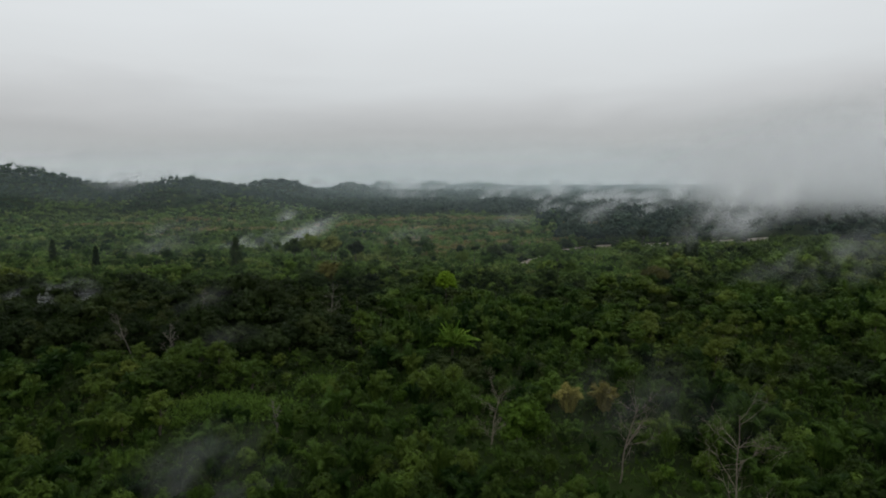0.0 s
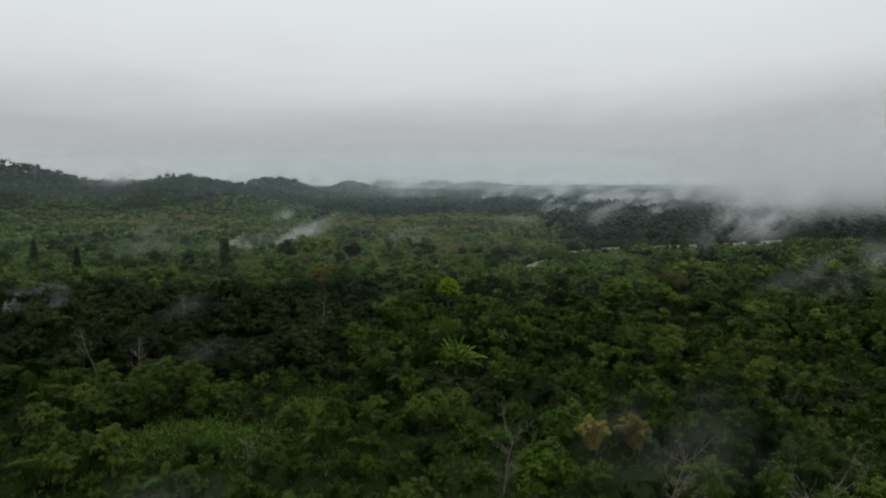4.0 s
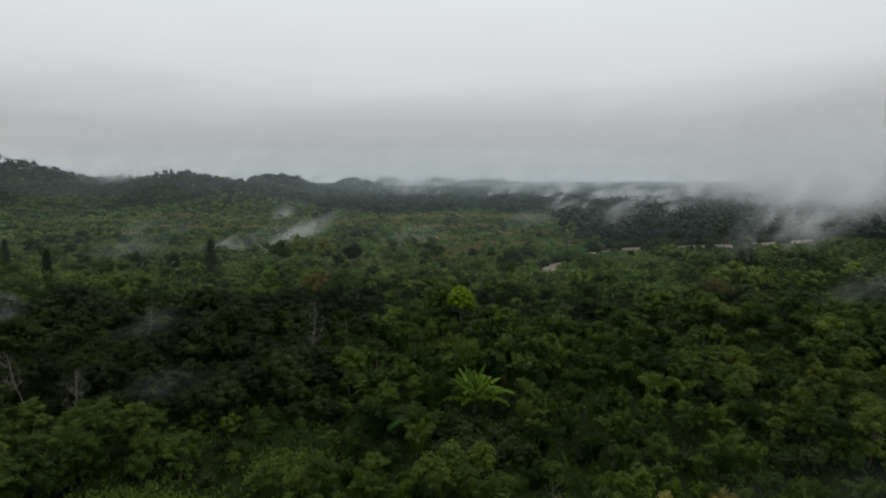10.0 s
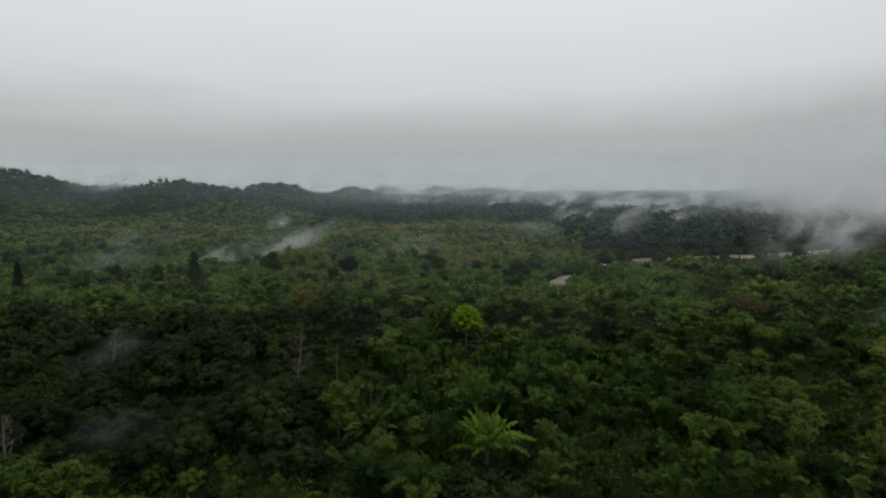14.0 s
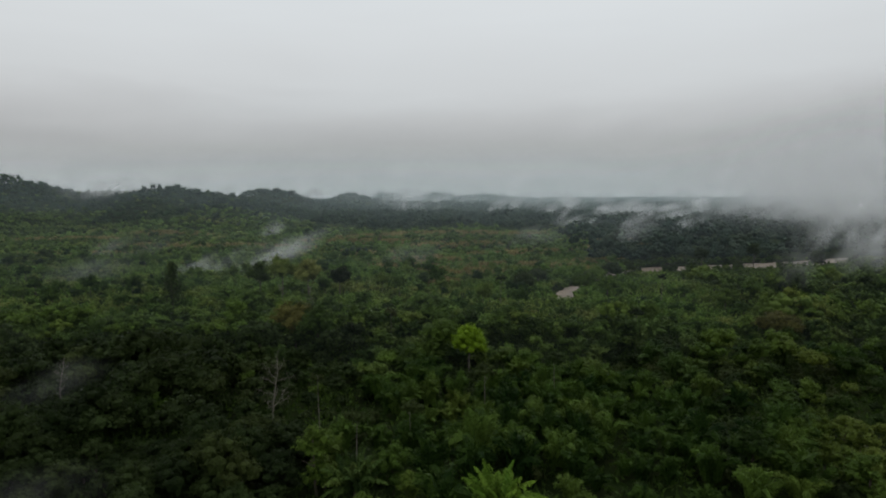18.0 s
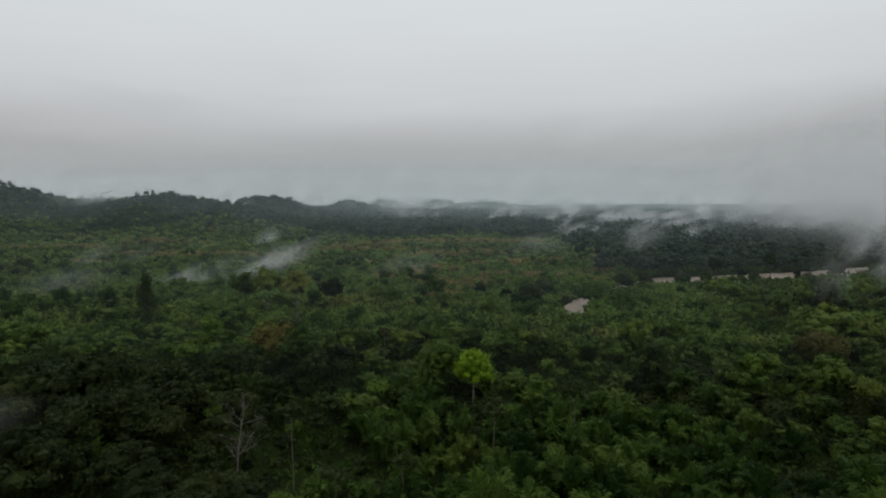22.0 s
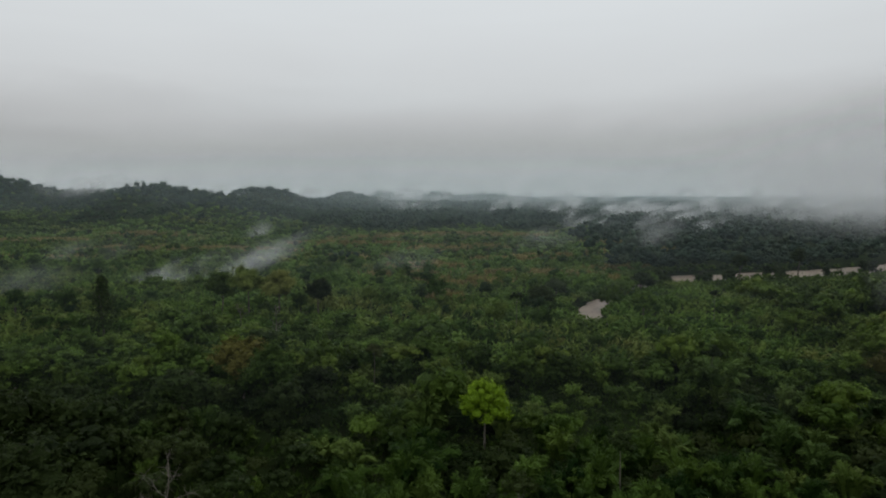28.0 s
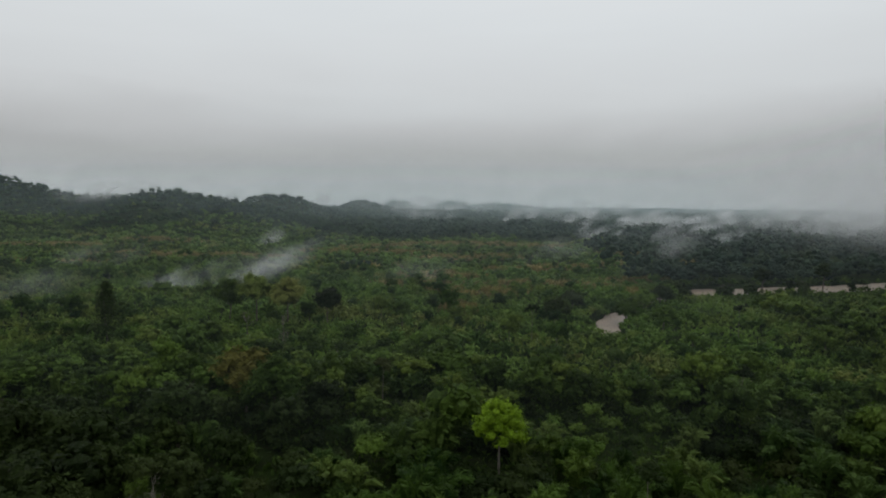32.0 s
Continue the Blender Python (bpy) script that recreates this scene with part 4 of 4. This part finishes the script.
def bare_stem(x, y, height, seed, crown=2.0, mat=None):
    e = single("slender_tree", x, y, "slender tree with a straight pale trunk and sparse crown")
    g = np.random.default_rng(seed)
    woody(e, wood_pieces(g, height, 0.12, 7, 1.5, 0.78, 0.02, 2), M_PALE, "straight pale trunk")
    part("crown", leaves_of(lobed_crown(g, crown, 2.6, height - 1.6, 6, 420, 0.45, 0.3)), mat or M_DARK, e)


for k, (x, y, h) in enumerate([(-20.5, 205, 13.5), (11.2, 207, 12), (28, 222, 11), (-12, 190, 10), (-3, 196, 9), (60, 262, 12), (98, 340, 13), (-10, 268, 12), (30, 330, 12)]):
    bare_stem(x, y, h, 930 + k)


def big_tree(x, y, height, radius, mat, label, seed, n=3000, name="large_tree", base=0.3):
    e = single(name, x, y, label)
    g = np.random.default_rng(seed)
    woody(e, wood_pieces(g, height * 0.82, 0.35, 9, radius * 0.8), M_BARK)
    size = 0.38 + 0.075 * radius
    leaves = lobed_crown(g, radius, height * (1 - base), height * base, 16, n, size, size * 0.72, per=16)
    if base < 0.1:
        leaves = np.concatenate([leaves, lobed_crown(g, radius, height * 0.6, -0.6, 9, n // 2, size, size * 0.72, per=16)])
    part("crown", leaves_of(leaves), mat, e)


for k, (x, y, h, r_, mat, label) in enumerate([
        (17, 101, 13, 4.2, M_SHRUB, "fresh green broadleaf tree among dead trees"), (-62, 362, 21, 7.0, M_SCRUB, "large bright green tree over the scrub"),
        (-50, 358, 18, 5.8, M_SCRUB, "bright green rounded tree beside larger one"), (-74, 370, 16, 5.8, M_BROAD, "broad green tree in a group"),
        (-36, 356, 15, 5.0, M_DARK, "dark green tree in a group"), (103.5, 265, 11.5, 5.2, M_RUST, "rusty brown tree in green forest"),
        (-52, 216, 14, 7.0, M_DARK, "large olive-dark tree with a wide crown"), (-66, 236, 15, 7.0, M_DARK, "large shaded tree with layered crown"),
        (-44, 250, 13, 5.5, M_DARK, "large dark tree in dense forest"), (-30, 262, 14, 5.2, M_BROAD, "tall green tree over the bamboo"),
        (-38, 270, 14, 6.0, M_RUST, "brownish tree with thinning leaves"), (120, 330, 9.5, 4.5, M_BROAD, "broad green tree near the river"),
        (82, 362, 10.5, 5, M_BROAD, "green bushy tree on the river bank"), (45, 366, 10, 4.5, M_DARK, "dark tree beside the river pool"),
        (168, 458, 15, 4, M_DARK, "tall dark tree on the river bank"), (206, 468, 16, 3.6, M_DARK, "tall dark tree before the river"), (88, 400, 9.5, 5, M_BROAD, "green tree leaning over the river"), (97, 406, 11, 5, M_DARK, "dark tree beside the river bend"), (80, 391, 9, 4.0, M_BROAD, "small green tree on the river bank"), (47, 378, 9, 5.0, M_BROAD, "round green tree beside the river pool"),
        (103, 416, 10, 5, M_BROAD, "broad green tree on the river bank"), (114, 434, 10, 5, M_DARK, "dark tree on the inner river bend"), (76, 386, 8, 4.2, M_BROAD, "green bushy tree leaning over the pool"), (58, 400, 9, 4.5, M_DARK, "dark tree behind the river pool"), (118, 446, 10, 5, M_BROAD, "green tree at the river bend")]):
    big_tree(x, y, h, r_, mat, label, 950 + k)


bank = np.random.default_rng(970)
for k, x in enumerate((122, 128, 146, 151, 168, 190, 195, 201, 229, 252, 257, 264, 290)):
    big_tree(x + bank.uniform(-2, 2), 0.27 * x + 418 + bank.uniform(-3, 3), bank.uniform(3.5, 9.0), bank.uniform(1.8, 4.0), M_DARK, "dark bushy riverside tree before the water", 971 + k, 900, "riverside_tree", 0.05)


def cone_tree(x, y, height, radius, seed):
    e = single("column_tree", x, y, "dark narrow column-shaped tree standing alone")
    g = np.random.default_rng(seed)
    woody(e, wood_pieces(g, height * 0.9, 0.3, 8, radius, 0.2), M_BARK)
    cs = []
    for k in range(15):
        f = 0.16 + 0.80 * k / 14
        a = k * 2.399
        r = radius * (0.62 - 0.42 * f ** 2)
        off = radius * 0.42 * (1 - 0.75 * f) * g.uniform(0.4, 1.2)
        n = 190
        d = unit(g.normal(size=(n, 3)) + np.array([0, 0, 0.3]))
        c = np.array([off * math.cos(a), off * math.sin(a), f * height]) + d * r * g.uniform(0.7, 1.1, (n, 1)) * np.array([1, 1, 1.15])
        cs.append(leaf_tris(c, d, 0.62, 0.42, g))
    part("crown", leaves_of(np.concatenate(cs)), M_DARK, e)


cone_tree(-95, 325, 19.5, 5.2, 980)
cone_tree(-168, 328, 16, 3.0, 981)
cone_tree(-215, 372, 15, 3.2, 982)


def dry_bamboo(x, y, seed):
    e = single("dry_bamboo", x, y, "yellow-brown drying bamboo clump", "bamboo")
    g = np.random.default_rng(seed)
    arcs = bamboo_culms(g, 18, 9.5, 3.2)
    for a in arcs[:6]:
        part("culm", tube(a[::2], np.linspace(0.07, 0.02, len(a[::2])), 4), M_CULM, e)
    part("foliage", leaves_of(bamboo_leaves(g, arcs, 110, 0.55, 0.2)), M_STRAW, e)


dry_bamboo(30.5, 123, 990)
dry_bamboo(38.5, 123, 991)

# ---- tan grass on the plain and green herbs in the clearings ----
def tufts(name, zones, density, mat, label, length, width, seed, cap=100000):
    g = np.random.default_rng(seed)
    pts = []
    for cx, cy, rx, ry in zones:
        n = int(density * rx * ry)
        a, r_ = g.uniform(0, 6.283, n), np.sqrt(g.uniform(0, 1, n)) * (0.75 + 0.25 * g.normal(size=n))
        pts.append(np.stack([cx + rx * r_ * np.cos(a), cy + ry * r_ * np.sin(a)], 1))
    p = np.concatenate(pts)
    p = p[river_distance(p[:, 0], p[:, 1]) > 9.5]
    if mat is M_DRY:
        p = p[wave(p[:, 0], p[:, 1], 5.0) + 0.8 * wave(p[:, 0], p[:, 1], 13.0) > -0.4]
    if mat is M_SCRUB:
        p = p[~in_tan(p)]
    d = unit(g.normal(size=(len(p), 3)) * np.array([1, 1, 0.3]) + np.array([0, 0, 0.9]))
    c = np.stack([p[:, 0], p[:, 1], land(p[:, 0], p[:, 1]) + length * g.uniform(0.25, 1.4, len(p))], 1)
    v = leaf_tris(c, d, length, width, g, -0.7, 0.5)
    me = mesh_from(name, v, faces_of(v))
    me.materials.append(mat)
    return tagged(new(name, me), label, "grass", kind="stuff")


tufts("dry_grass", TAN, 9.0, M_DRY, "tall tan dry grass among green scrub", 2.7, 0.9, 61)
UNDER = [(x, y, 16, 16) for y in range(64, 330, 20) for x in range(-20 * int(0.042 * y + 2), 20 * int(0.042 * y + 2) + 1, 20)]
tufts("ground_herbs", UNDER, 1.3, M_BROAD, "dark green herbs and saplings covering the forest floor", 1.1, 0.7, 63)
PLAIN = [(x, y, 22, 18) for y in range(305, 540, 26) for x in range(-32 * int(0.024 * y), 150, 32)]
tufts("scrub_herbs", PLAIN, 0.75, M_SCRUB, "knee-high green herbs between the scrub", 1.9, 1.1, 64)
SHORE = [(x, 0.27 * x + dy, 22, 16) for x in range(112, 300, 30) for dy in (372, 400)]
tufts("shore_herbs", SHORE, 1.0, M_BROAD, "rank green herbs along the river shore", 1.3, 0.8, 65)
tufts("clearing_herbs", CLEARINGS, 30.0, M_SCRUB, "low bright green herbs in forest clearings", 0.9, 0.5, 62)

sand = surface("sand_bank", np.arange(40, 66, 1.5), np.arange(362, 396, 1.5), lambda x, y: WATER_Z + 0.25 + 0.25 * np.sin(x / 3) * np.cos(y / 4), M_SAND,
               lambda c: ((c[:, 0] - 55) / 5) ** 2 + ((c[:, 1] - 380) / 13) ** 2 < 1 + 0.3 * np.sin(c[:, 1]))
tagged(sand, "wet tan sand bank beside the river", "sand bank", kind="structure")
